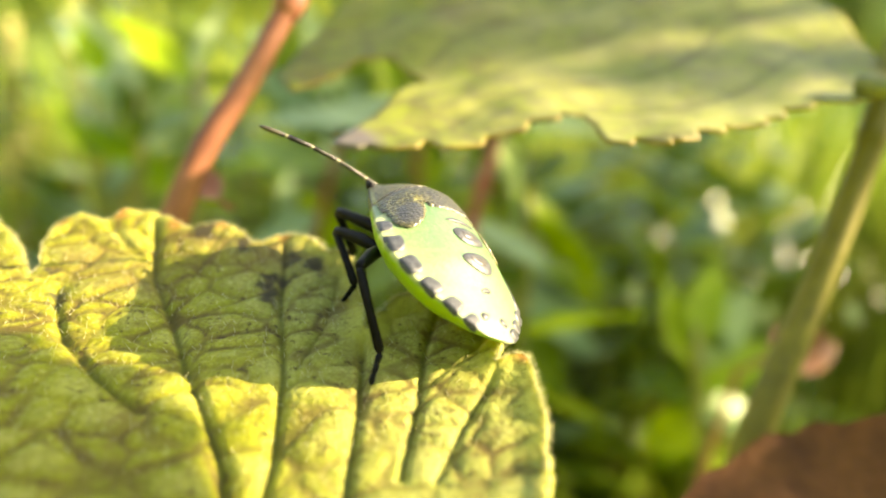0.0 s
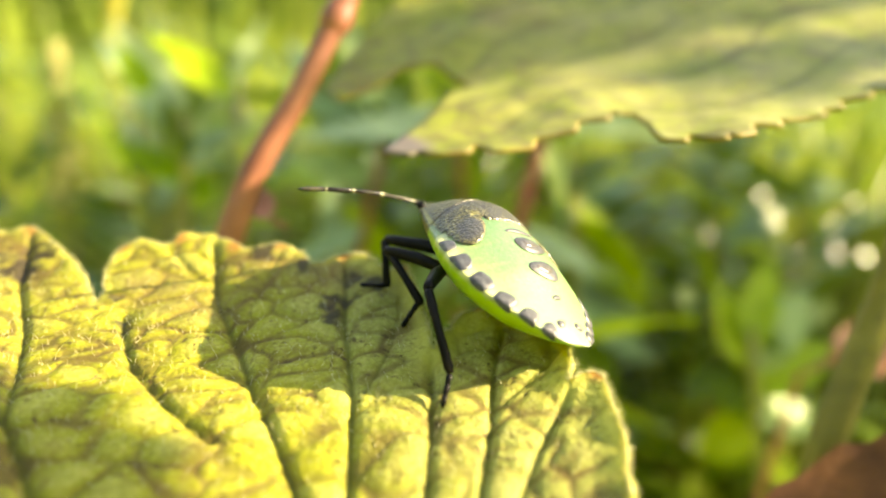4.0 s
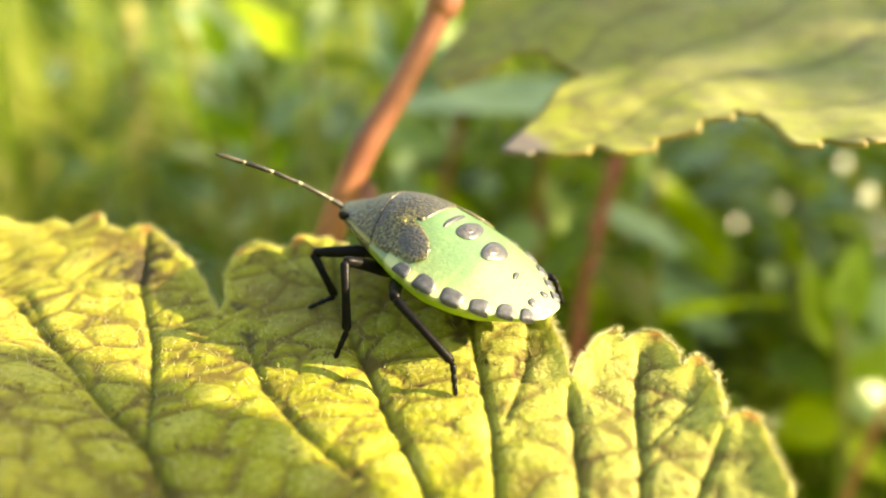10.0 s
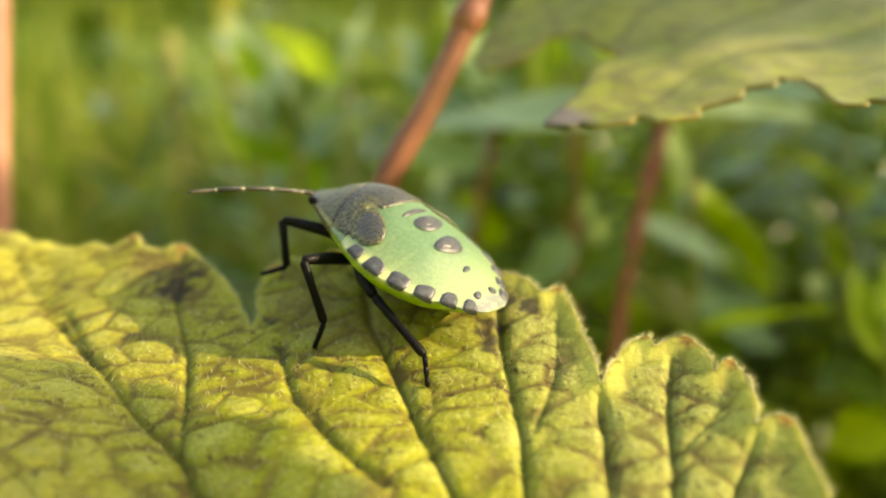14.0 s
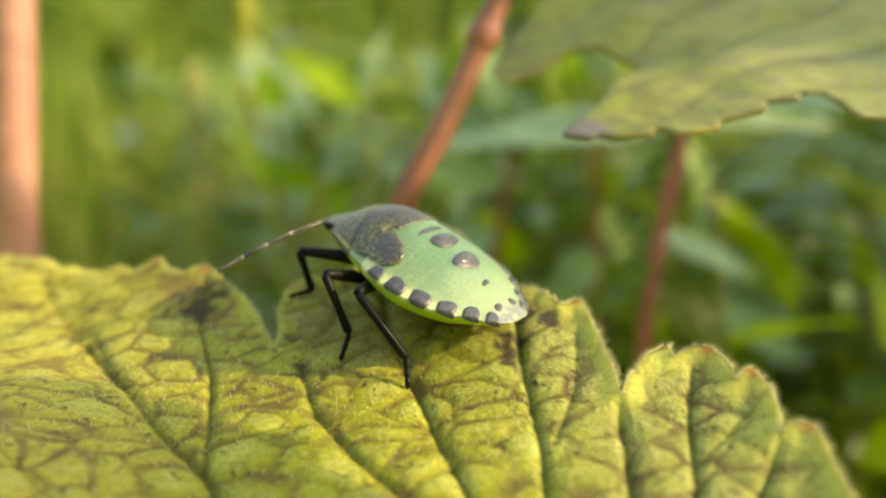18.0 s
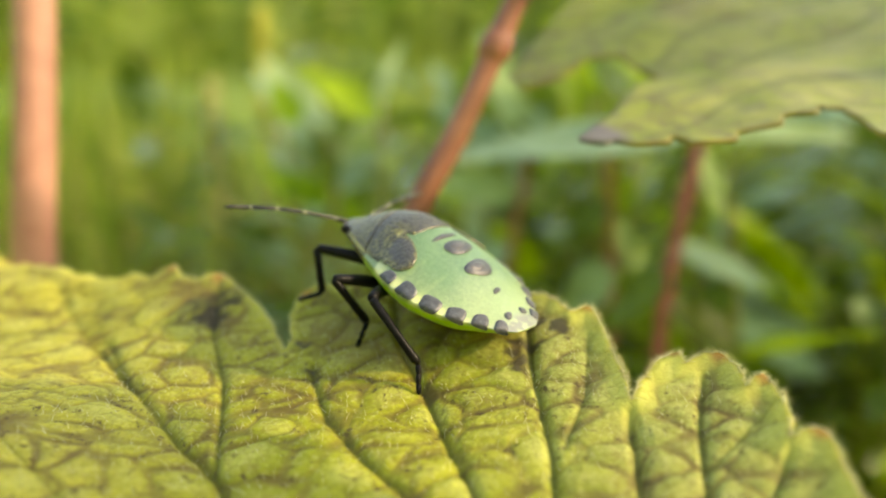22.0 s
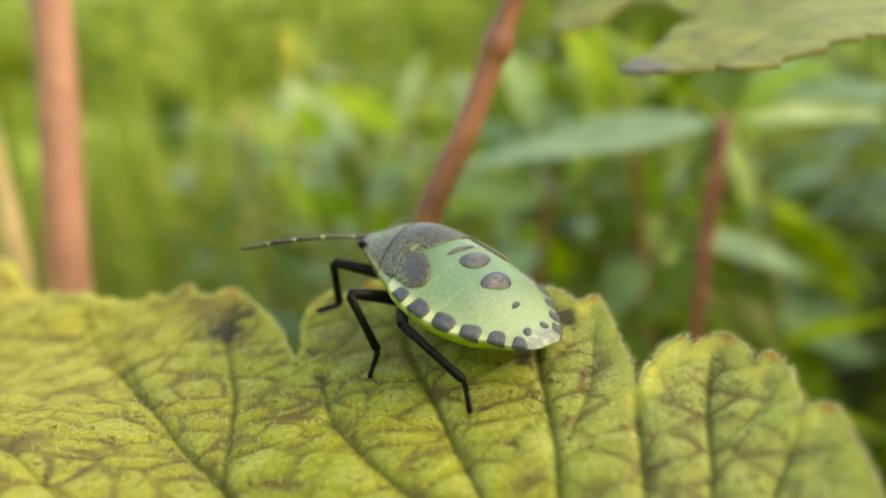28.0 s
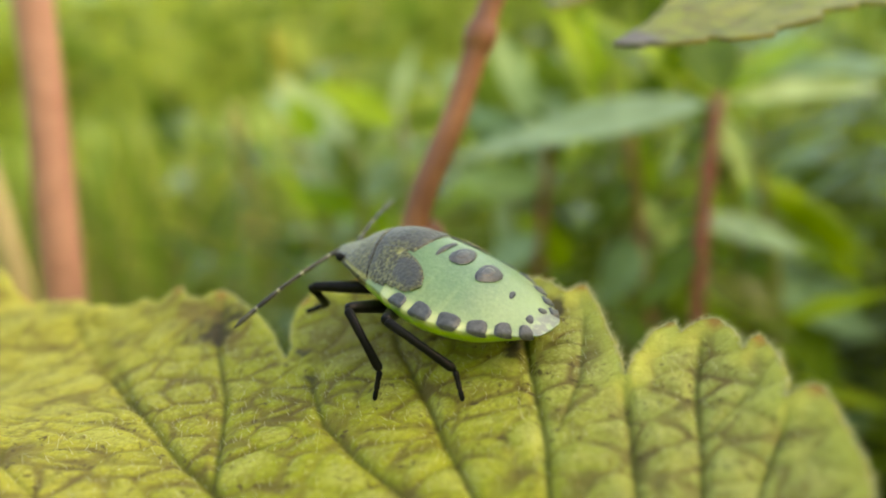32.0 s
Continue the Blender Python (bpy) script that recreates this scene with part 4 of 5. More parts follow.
# ---- stems and the leaf overhead ----
def make_stem(name, points, radii, material, label, nodes=()):
    """A plant stem with swollen joints at given places along it."""
    pts = [Vector(p) for p in points]
    fine, rr = [], []
    for i in range(len(pts) - 1):
        p0, p1, p2, p3 = pts[max(i - 1, 0)], pts[i], pts[i + 1], pts[min(i + 2, len(pts) - 1)]
        for k in range(10):
            t = k / 10
            l = (p2 - p1).length
            m1, m2 = (p2 - p0).normalized() * l, (p3 - p1).normalized() * l
            fine.append(p1 * (2 * t**3 - 3 * t * t + 1) + m1 * (t**3 - 2 * t * t + t) + p2 * (3 * t * t - 2 * t**3) + m2 * (t**3 - t * t))
            rr.append(radii[i] + (radii[i + 1] - radii[i]) * t)
    fine.append(pts[-1])
    rr.append(radii[-1])
    for place, swell in nodes:
        for i in range(len(rr)):
            rr[i] *= 1 + swell * math.exp(-((i / len(rr) - place) / 0.018) ** 2)
    thing = empty(name)
    part("stalk", tube(fine, rr, 14), material, thing)
    for place, swell in nodes:
        i = int(place * len(rr))
        d = (fine[i + 1] - fine[i]).normalized()
        part("joint", tube([fine[i] + d * q for q in (-1.6, -0.8, 0, 0.8, 1.6)], [rr[i] * k for k in (0.8, 1.06, 1.12, 1.06, 0.8)], 14), material, thing, "slightly swollen dark joint")
    return tagged(thing, label, "stem")


make_stem("bramble_stem", ((-4, 30, -600), (-8.5, 28, -70), (-8.8, 27.9, -6), (-5.9, 29.2, 4.8), (-1.2, 31.5, 13.2), (2.8, 33.7, 21.5), (8.5, 36, 33), (20, 40, 58)),
          (2.6, 1.8, 1.4, 1.28, 1.2, 1.1, 1.05, 0.9), MAT_RED_STEM, "slanting reddish-brown woody stem", ((0.68, 0.25),))
make_stem("upright_stem", ((-62, 50, -600), (-58, 50, -150), (-55.8, 51, -10), (-54, 56, 25), (-52, 62, 75), (-50, 64, 140)),
          (4.0, 3.2, 2.7, 2.5, 2.4, 2.2), MAT_PINK_STEM, "upright pinkish-brown smooth stem", ((0.72, 0.10),))
make_stem("dry_stalk", ((-92, 70, -600), (-84, 76, -60), (-80, 78, -5), (-81.5, 80, 12), (-84, 84, 50)), (3, 2.6, 2.3, 2.0, 1.2), MAT_TAN, "thin tan dry stalk in the meadow")
make_stem("green_stem", ((28, 10, -600), (40, 14, -60), (45.6, 17.1, -19.5), (52, 20, -2), (56.4, 22.2, 11.3), (60, 25, 26)), (3, 2.3, 1.7, 1.45, 1.3, 1.0), MAT_OLIVE_STEM,
          "slanting yellow-green stem beside the leaf", ((0.80, 0.15),))


def make_leaf_mesh(length, width, droop=0.2, fold=0.25, teeth=0, seed=0, rows=22, cols=5, bend=0.15):
    """A pointed leaf along +x, arched and folded along its middle."""
    rng = random.Random(seed)
    bm = bmesh.new()
    grid = []
    bow = rng.uniform(-bend, bend)
    for i in range(rows + 1):
        t = i / rows
        w = width * 0.5 * (math.sin(math.pi * t**0.75) ** 0.85 + 0.02)
        if teeth:
            w *= 1 + 0.10 * ((t * teeth) % 1 - 0.5)
        row = []
        for j in range(-cols, cols + 1):
            s = j / cols
            x = length * t
            row.append(bm.verts.new((x, w * s + bow * length * t * t, -droop * length * t * t + fold * w * abs(s) + 0.03 * width * math.sin(9 * t + 2 * s))))
        grid.append(row)
    for r, s in zip(grid, grid[1:]):
        for k in range(2 * cols):
            bm.faces.new((r[k], s[k], s[k + 1], r[k + 1]))
    return bm


def make_overhead_leaf():
    n = Nodes("weathered_leaf_skin", 0.45, 0.5)
    base = n.ramp(n.noise(10, 5, 0.6), (0.3, (0.27, 0.34, 0.025)), (0.7, (0.50, 0.50, 0.06)))
    base = n.mix(n.ramp(n.noise(2.0, 7, 0.75), (0.45, 0.0), (0.62, 0.75)), base, (0.17, 0.13, 0.06))
    base = n.mix(n.ramp(n.noise(9, 5, 0.6, 0.5), (0.54, 0.0), (0.68, 0.6)), base, (0.30, 0.18, 0.10))
    base = n.mix(n.ramp(n.noise(22, 3, 0.5), (0.45, 0.0), (0.65, 0.6)), base, (0.30, 0.36, 0.05))
    # pale sky reflection painted into the skin colour
    base = n.mix(n.mix(1.0, n.attribute("sky_sheen"), n.ramp(n.noise(5, 5, 0.6), (0.35, 0.12), (0.65, 0.55)), "MULTIPLY"), base, (0.56, 0.56, 0.26))
    base = n.mix(n.ramp(n.attribute("edge"), (0.3, 0.0), (1.0, 0.6)), base, (0.36, 0.23, 0.07))
    base = n.mix(n.ramp(n.attribute("tip"), (0.1, 0.0), (0.45, 0.9)), base, (0.24, 0.20, 0.20))
    base = n.mix(n.ramp(n.attribute("vein"), (0.2, 0.0), (1.0, 0.55)), base, (0.14, 0.15, 0.04))
    n.bump(n.noise(1.2, 5), 0.12, 0.5)
    skin = n.done(base, 0.45)
    front = ((0, 0), (2.0, -1.1), (2.8, -0.5), (4.5, -1.4), (7.5, 0.5), (8.9, -1.8), (12.4, 0.8), (16, 2.6), (18.7, 4.0), (20.2, 4.2), (20.5, -3.2), (23.1, -2.0), (25.6, -3.7),
             (28, -1.2), (30.7, 0.1), (32.6, 0.6), (36.9, 4.1), (40.2, 5.6), (44, 5), (50, 12))
    rear = ((52, 26), (46, 40), (32, 50), (16, 48), (8.2, 41.3), (0.1, 36.5), (-3.1, 27.8), (-6.5, 18.5), (-5, 14.2), (-1, 16.4), (1.1, 19.8), (4.2, 20.3), (7.6, 15.2), (5.2, 12.3), (2.6, 5.5), (1.2, 2.5))
    toothed = []
    for (ax, ay), (bx, by) in zip(front, front[1:]):
        toothed.append((ax, ay))
        k = int(math.hypot(bx - ax, by - ay) / 2.6)
        for i in range(k):
            f = (i + 0.75) / k
            toothed += [(ax + (bx - ax) * f, ay + (by - ay) * f - 1.15), (ax + (bx - ax) * (f + 0.12 / k), ay + (by - ay) * (f + 0.12 / k) + 0.3)]
    poly = toothed + [front[-1]] + list(rear)
    bm = bmesh.new()
    tip = bm.verts.layers.float.new("tip")
    vein = bm.verts.layers.float.new("vein")
    edge = bm.verts.layers.float.new("edge")
    sky_sheen = bm.verts.layers.float.new("sky_sheen")
    step = 0.26
    cells = {}
    for i in range(int(70 / step)):
        for j in range(int(64 / step)):
            x, y = -8 + i * step, -4 + j * step
            if inside(poly, x, y):
                cells[i, j] = (x, y)
    quads = [c for c in cells if all((c[0] + a, c[1] + b) in cells for a, b in ((1, 0), (0, 1), (1, 1)))]
    count = {}
    for i, j in quads:
        for c in ((i, j), (i + 1, j), (i, j + 1), (i + 1, j + 1)):
            count[c] = count.get(c, 0) + 1
    segs = list(zip(poly, poly[1:] + poly[:1]))
    vs = {}
    for c, k in count.items():
        x, y = cells[c]
        if k < 4:
            x, y = min(seg_distance((x, y), a, b) for a, b in segs)[1]
        line = abs((y - 0.62 * x - 3 + 5 * noise.noise(Vector((x, y, 3)) * 0.07)) % 9 - 4.5) / 4.5
        z = 0.8 * noise.noise(Vector((x, y, 5)) * 0.12) + 0.22 * line + 0.10 * noise.noise(Vector((x, y, 9)) * 0.5) + 0.006 * ((y - 14) ** 2 - 196)
        vs[c] = bm.verts.new((x, y, z))
        vs[c][tip] = max(0, 1 - math.hypot(x - 0.4, y - 0.4) / 4.6)
        vs[c][vein] = max(0, 1 - line * 4)
        vs[c][sky_sheen] = smoothstep(-4, 22, x + 4 * noise.noise(Vector((x, y, 1)) * 0.2))
        vs[c][edge] = 1.0 if k < 4 else 0.0
    for i, j in quads:
        bm.faces.new((vs[i, j], vs[i + 1, j], vs[i + 1, j + 1], vs[i, j + 1]))
    leaf = empty("overhanging_leaf")
    tagged(leaf, "grey-green weathered serrated leaf with a withered tip", "leaf")
    blade = part("blade", bm, skin, leaf)
    m = blade.modifiers.new("thickness", "SOLIDIFY")
    m.thickness = 0.3 * U
    part("leaf_stalk", tube([(44, 7, 0), (47, 4, 0.5), (50, 2, -2), (52, 1, -8)], (0.9, 1.0, 1.1, 1.2), 10), MAT_GREEN_STEM, leaf, "yellow-green leaf stalk")
    return leaf


OVERHEAD = make_overhead_leaf()


SMALL_LEAF = (69.4, 53.3, -22.2)


def make_withered_leaf():
    n = Nodes("brown_leaf_skin", 0.6, 0.3)
    base = n.ramp(n.noise(6, 6, 0.65), (0.3, (0.085, 0.032, 0.012)), (0.7, (0.23, 0.09, 0.028)))
    n.bump(n.noise(1.5, 5), 0.4, 0.6)
    skin = n.done(base, 0.3)
    small = empty("withered_leaf", *SMALL_LEAF)
    tagged(small, "small red-brown curled leaf behind a green stem", "leaf")
    blade = part("blade", make_leaf_mesh(15, 8, 0.15, 0.3, 7, 8), skin, small)
    blade.matrix_basis = pose(0, 0, 0, 55, -10, 15)
    part("leaf_stalk", tube([(0, 0, 0), (-3, 2, -3), (-8, 6, -40), (-14, 12, -570)], (0.4, 0.45, 0.7, 1.4), 8), MAT_RED_STEM, small, "thin brown stalk")
    bud = empty("dry_leaf", -4.1, 29.9, 1.4)
    tagged(bud, "small reddish dry leaf clinging to the slanting stem", "leaf")
    blade = part("blade", make_leaf_mesh(4.6, 3.0, -0.1, 0.3, 5, 12), MAT_PINK_STEM, bud)
    blade.matrix_basis = aimed(Vector(), Vector((-2.9, 2.1, 2.4)), Vector((0.2, -0.8, 0.5)))
    part("leaf_stalk", tube([(1.4, 0.3, -0.9), (0.6, 0.1, -0.4), (0, 0, 0)], (0.3, 0.25, 0.2), 8), MAT_RED_STEM, bud, "short reddish stalk")
    leaf = empty("withered_leaf", 31, 5, -25.6)
    tagged(leaf, "red-brown withered leaf hanging below", "leaf")
    blade = part("blade", make_leaf_mesh(46, 22, -0.05, 0.2, 9, 3), skin, leaf)
    blade.matrix_basis = pose(0, 0, 0, 35, -17, -6)
    part("leaf_stalk", tube([(44, -4, 12), (52, -4, 10), (60, -2, -10), (64, 0, -60), (60, 6, -580)], (0.8, 0.8, 0.9, 1.1, 1.5), 8), MAT_RED_STEM, leaf, "thin brown stalk")
    return leaf


make_withered_leaf()


def make_herb(x, y, height, lean, stem_mat, leaf_mat, count, size, seed, label, low=0.25, name="herb_plant"):
    """An upright herb: a stem from the ground and lance-shaped leaves along it."""
    rng = random.Random(seed)
    base = -600
    plant = empty(name, x, y, base)
    tagged(plant, label, "plant", group="herbs in the meadow")
    top = height - base
    at = lambda f: Vector((lean[0] * f * f, lean[1] * f * f, top * f))  # noqa: E731
    part("stem", tube([at(i / 14) for i in range(15)], [2.4 - 2.2 * (i / 14) ** 2 for i in range(15)], 10), stem_mat, plant)
    for i in range(count):
        f = low + (1 - low) * (i + 0.5) / count
        l = size * rng.uniform(0.75, 1.2) * (1.1 - 0.5 * f)
        blade = part("leaf", make_leaf_mesh(l, l * rng.uniform(0.18, 0.28), rng.uniform(0.1, 0.4), 0.2, 0, seed * 50 + i, 14, 3), leaf_mat, plant)
        p = at(f) * U
        blade.matrix_basis = pose(p.x, p.y, p.z, rng.uniform(-20, 20), rng.uniform(-50, -5), i * 137.5 + rng.uniform(-25, 25))
    return plant




def make_sprig(name, label, leaves, stem_at, materials):
    """Lance-shaped leaves, each from its foot to its tip, on a thin stem that rises from the ground."""
    x, y, z = leaves[0][0]
    plant = empty(name, *stem_at, -600)
    tagged(plant, label, "plant", group="leafy plants behind the leaf")
    top = Vector((x - stem_at[0], y - stem_at[1], z + 600))
    part("stem", tube([(top.x * f * f, top.y * f * f, top.z * f) for f in (0, 0.2, 0.4, 0.6, 0.7, 0.8, 0.9, 1)], (2.6, 2.4, 2.2, 2.0, 1.8, 1.6, 1.4, 0.9), 10), MAT_GREEN_STEM if name == "meadow_plant" else MAT_CRIMSON, plant)
    for k, (foot, tip, width) in enumerate(leaves):
        a, b = Vector(foot), Vector(tip)
        base = Vector((*stem_at, -600))
        blade = part("leaf", make_leaf_mesh((b - a).length, width * 1.5, 0.10, 0.18, 0, 900 + k, 18, 4), materials[k % len(materials)], plant)
        d = (b - a).normalized()
        side = Vector((0, 0, 1)).cross(d).normalized()
        up = d.cross(side)
        m = Matrix((d, side, up)).transposed().to_4x4()
        m.translation = (a - base) * U
        blade.matrix_basis = m @ pose(0, 0, 0, 25 if k % 2 else -30, -6, 0)
    return plant


def make_shoot(name, label, path, bark, thick, leaves):
    """A leafy stem through the points of path and down to the ground, with blades from foot to tip that turn their faces to the open side."""
    top, low = Vector(path[0]), Vector(path[-1])
    down = (low - top) / max(1.0, top.z - low.z)
    base = Vector((low.x + 40 * down.x, low.y + 40 * down.y, -600.0))
    plant = empty(name, *base)
    tagged(plant, label, "plant", group="leafy plants behind the leaf")
    pts = [Vector(p) - base for p in path] + [Vector(), Vector()]
    pts[-2] = Vector((low.x - base.x + 20 * down.x, low.y - base.y + 20 * down.y, low.z + 600 - 60))
    part("stem", tube(pts, [thick * k for k in (0.75, *(1.0,) * (len(pts) - 3), 1.15, 1.8)], 10), bark, plant)
    rng = random.Random(len(leaves) + int(abs(top.x) * 10))
    for k, (foot, tip, width, skin, turn) in enumerate(leaves):
        a, b = Vector(foot), Vector(tip)
        d = (b - a).normalized()
        up = Vector((turn + rng.uniform(-0.2, 0.2), -0.55 + rng.uniform(-0.15, 0.15), 0.8))
        up = (up - d * up.dot(d)).normalized()
        side = up.cross(d)
        blade = part("leaf", make_leaf_mesh((b - a).length, width, 0.08, 0.16, 0, 700 + 13 * k + len(leaves), 18, 4), skin, plant)
        m = Matrix((d, side, up)).transposed().to_4x4()
        m.translation = (a - base) * U
        blade.matrix_basis = m
        nearest = min((p for p in pts[:-1]), key=lambda p: (p + base - a).length) + base
        if 1.0 < (nearest - a).length < 40:
            part("leaf_stalk", tube([nearest - base, (nearest + a) / 2 - base + Vector((0, 0, -0.6)), a - base], (0.45, 0.4, 0.35), 6), bark, plant, "short leaf stalk")
    return plant


make_shoot("willowherb_plant", "green willowherb with long narrow leaves on a red stem", ((36.8, 92.5, 7.7), (35.8, 91.6, 3.6), (34.2, 90.3, -2.1), (32.0, 88.4, -10.9), (29.7, 86.1, -21.5)), MAT_CRIMSON, 1.15, (
    ((35.8, 92.2, 6.8), (-8.0, 95.4, 6.6), 10, MAT_BLUE_LEAF, 0.1),
    ((37.9, 92.6, 7.4), (70.2, 104.1, 5.6), 6.5, MAT_PALE, -0.2),
    ((36.8, 92.5, 7.9), (39.6, 108.2, 23.7), 9, MAT_HERB, 0.0),
    ((38.4, 92.7, 7.8), (59.3, 111.4, 18.2), 6, MAT_LIME, 0.0),
    ((36.1, 91.7, 3.8), (43.5, 96.4, -7.8), 7.5, MAT_PALE, 0.0),
    ((35.4, 91.5, 3.2), (28.0, 99.0, -6.7), 6, MAT_HERB, 0.0),
    ((31.9, 88.2, -11.8), (50.9, 95.1, -18.8), 8, MAT_BLUE_LEAF, 0.0),
    ((31.2, 87.6, -14.4), (19.2, 90.3, -25.4), 7, MAT_HERB, 0.0),
    ((30.1, 86.5, -19.7), (45.8, 87.8, -32.5), 9, MAT_SHADE_DARK, 0.0)))
make_shoot("meadow_plant", "bright green meadow plant with pointed leaves on a reddish stem", ((25.0, 112.8, 3.3), (24.9, 111.6, -3.1), (24.8, 109.8, -12.6), (24.5, 107.5, -24.3)), MAT_RED_STEM, 0.9, (
    ((23.6, 112.9, 4.3), (15.4, 125.3, 31.0), 7, MAT_LIME, 0.2),
    ((24.9, 112.6, 2.2), (34.6, 124.6, 16.0), 6, MAT_HERB, 0.0),
    ((24.8, 111.0, -6.3), (11.2, 111.7, -15.8), 8, MAT_HERB, 0.0),
    ((24.5, 110.1, -10.5), (35.0, 114.9, -23.9), 8, MAT_PALE, 0.0),
    ((24.7, 108.7, -17.9), (14.9, 109.3, -30.5), 9, MAT_BLUE_LEAF, 0.0),
    ((24.5, 108.1, -21.1), (36.6, 112.3, -38.5), 9, MAT_HERB, 0.0)))
make_shoot("meadow_plant", "pale green meadow plant with broad leaves on a reddish stem", ((10.4, 119.9, 5.9), (9.2, 118.3, -1.8), (7.1, 116.4, -10.4), (4.9, 114.0, -21.3)), MAT_RED_STEM, 0.9, (
    ((9.4, 119.6, 4.9), (1.9, 133.6, 29.1), 8, MAT_PALE, 0.2),
    ((10.5, 119.7, 4.8), (13.5, 131.4, 21.5), 6, MAT_BLUE_LEAF, 0.0),
    ((9.2, 118.5, -0.6), (-9.1, 125.6, 15.2), 8, MAT_BLUE_LEAF, 0.1),
    ((8.1, 117.3, -6.1), (-11.0, 120.1, -1.7), 10, MAT_PALE, 0.0),
    ((7.3, 116.4, -10.4), (20.4, 121.5, -23.7), 9, MAT_HERB, 0.0),
    ((6.0, 115.2, -15.9), (-10.0, 116.2, -22.5), 9, MAT_BLUE_LEAF, 0.0)))
make_shoot("meadow_plant", "yellow-green meadow plant with long lance-shaped leaves", ((47.6, 111.6, -6.0), (48.3, 110.2, -13.5), (48.3, 108.6, -21.9), (48.0, 106.4, -33.3)), MAT_GREEN_STEM, 0.9, (
    ((48.2, 111.0, -9.3), (73.3, 115.4, -33.1), 6.5, MAT_LIME, -0.2),
    ((48.0, 111.4, -7.1), (60.1, 124.6, 1.3), 6, MAT_HERB, 0.0),
    ((48.3, 108.2, -23.9), (37.6, 109.8, -30.9), 8, MAT_HERB, 0.0),
    ((47.8, 106.8, -31.2), (69.1, 111.3, -41.7), 11, MAT_BLUE_LEAF, -0.2),
    ((47.8, 106.4, -33.3), (58.6, 104.1, -51.6), 9, MAT_HERB, 0.0)))
make_shoot("meadow_plant", "pale green meadow plant with upright leaves", ((-35.1, 145.3, 5.2), (-34.8, 143.5, -4.1), (-34.9, 141.2, -16.1)), MAT_GREEN_STEM, 1.0, (
    ((-35.5, 145.0, 3.9), (-52.1, 157.9, 27.7), 9, MAT_PALE, 0.2),
    ((-35.1, 144.8, 2.6), (-26.4, 159.9, 22.8), 8, MAT_HEDGE, 0.0),
    ((-35.1, 144.0, -1.4), (-46.2, 155.5, 11.5), 8, MAT_HERB, 0.0),
    ((-35.0, 143.3, -5.4), (-18.5, 157.6, 6.3), 9, MAT_BLUE_LEAF, -0.2),
    ((-35.0, 142.3, -10.7), (-52.3, 148.3, -1.1), 8, MAT_LIME, 0.0),
    ((-34.7, 143.8, -2.8), (-14.1, 168.8, 29.8), 6, MAT_PALE, 0.0)))


make_shoot("meadow_plant", "sunlit lime-green meadow plant with broad leaves", ((79.8, 94.7, -30.8), (80.1, 92.5, -39.0), (80.5, 89.8, -49.3), (81.2, 86.5, -61.6)), MAT_GREEN_STEM, 1.0, (
    ((79.4, 92.5, -39.1), (75.2, 103.1, -23.4), 9, MAT_LIME, 0.0),
    ((80.1, 92.5, -39.0), (93.3, 101.8, -23.9), 9, MAT_PALE, 0.0),
    ((80.5, 91.4, -43.1), (100.6, 98.3, -35.5), 9, MAT_LIME, 0.0),
    ((79.9, 91.2, -44.2), (69.3, 98.7, -41.7), 8, MAT_HERB, 0.0),
    ((79.8, 93.6, -35.0), (86.1, 103.9, -17.7), 8, MAT_LIME, 0.0),
    ((80.4, 89.8, -49.3), (71.2, 94.4, -57.7), 10, MAT_LIME, 0.0),
    ((80.6, 90.3, -47.2), (98.6, 94.2, -51.5), 9, MAT_PALE, 0.0),
    ((80.9, 88.2, -55.4), (95.5, 91.1, -64.4), 9, MAT_LIME, 0.0)))


make_sprig("meadow_plant", "pale green meadow plant with upright leaves", (
    ((-34.8, 143.7, -2.5), (-51.2, 146.5, 22.0), 8), ((-44.0, 130.8, -11.6), (-53.2, 134.0, 10.9), 7), ((-21.2, 152.6, -17.8), (-0.4, 172.8, 23.5), 8),
    ((-2.4, 152.6, -28.3), (13.2, 181.1, 5.4), 9), ((-32.6, 184.9, -2.6), (-33.5, 199.6, 21.6), 8)), (-30, 160), (MAT_BLUE_LEAF, MAT_LIME, MAT_HERB))
make_sprig("meadow_plant", "green meadow plant with broad pointed leaves", (
    ((18.1, 142.6, -39.0), (40.4, 157.9, -24.8), 8), ((32.9, 135.1, -32.9), (73.3, 174.0, -12.8), 10), ((67.3, 158.2, -39.1), (102.1, 185.7, -21.7), 10)), (30, 150), (MAT_HERB, MAT_LIME))


make_sprig("meadow_plant", "green meadow plant with long pale leaves", (
    ((50, 118, -2), (17.1, 115.1, 28.3), 6), ((44.1, 104.2, 9.1), (71.8, 107.1, 7.4), 6), ((47.5, 110.8, -11.9), (66.3, 109.1, -31.8), 5.5), ((54.5, 125.1, -21.4), (28.8, 122, -22.3), 7),
    ((40, 92, -34), (66.3, 89, -27.2), 8), ((54, 128, -34), (86.7, 152.1, -33.3), 8)), (52, 120), (MAT_LIME, MAT_BLUE_LEAF, MAT_LIME, MAT_BLUE_LEAF))
make_sprig("meadow_plant", "green meadow plant with broad pointed leaves", (
    ((0.8, 127.9, -1.2), (-8.3, 131.3, 21.5), 7), ((24.9, 127, -20.3), (31.1, 131.5, -1), 6), ((15.4, 128.7, -32.1), (-1.4, 129.4, -16.6), 8), ((8, 128, -14), (-12, 140, 2), 6)), (10, 130), (MAT_BLUE_LEAF, MAT_LIME, MAT_HERB))
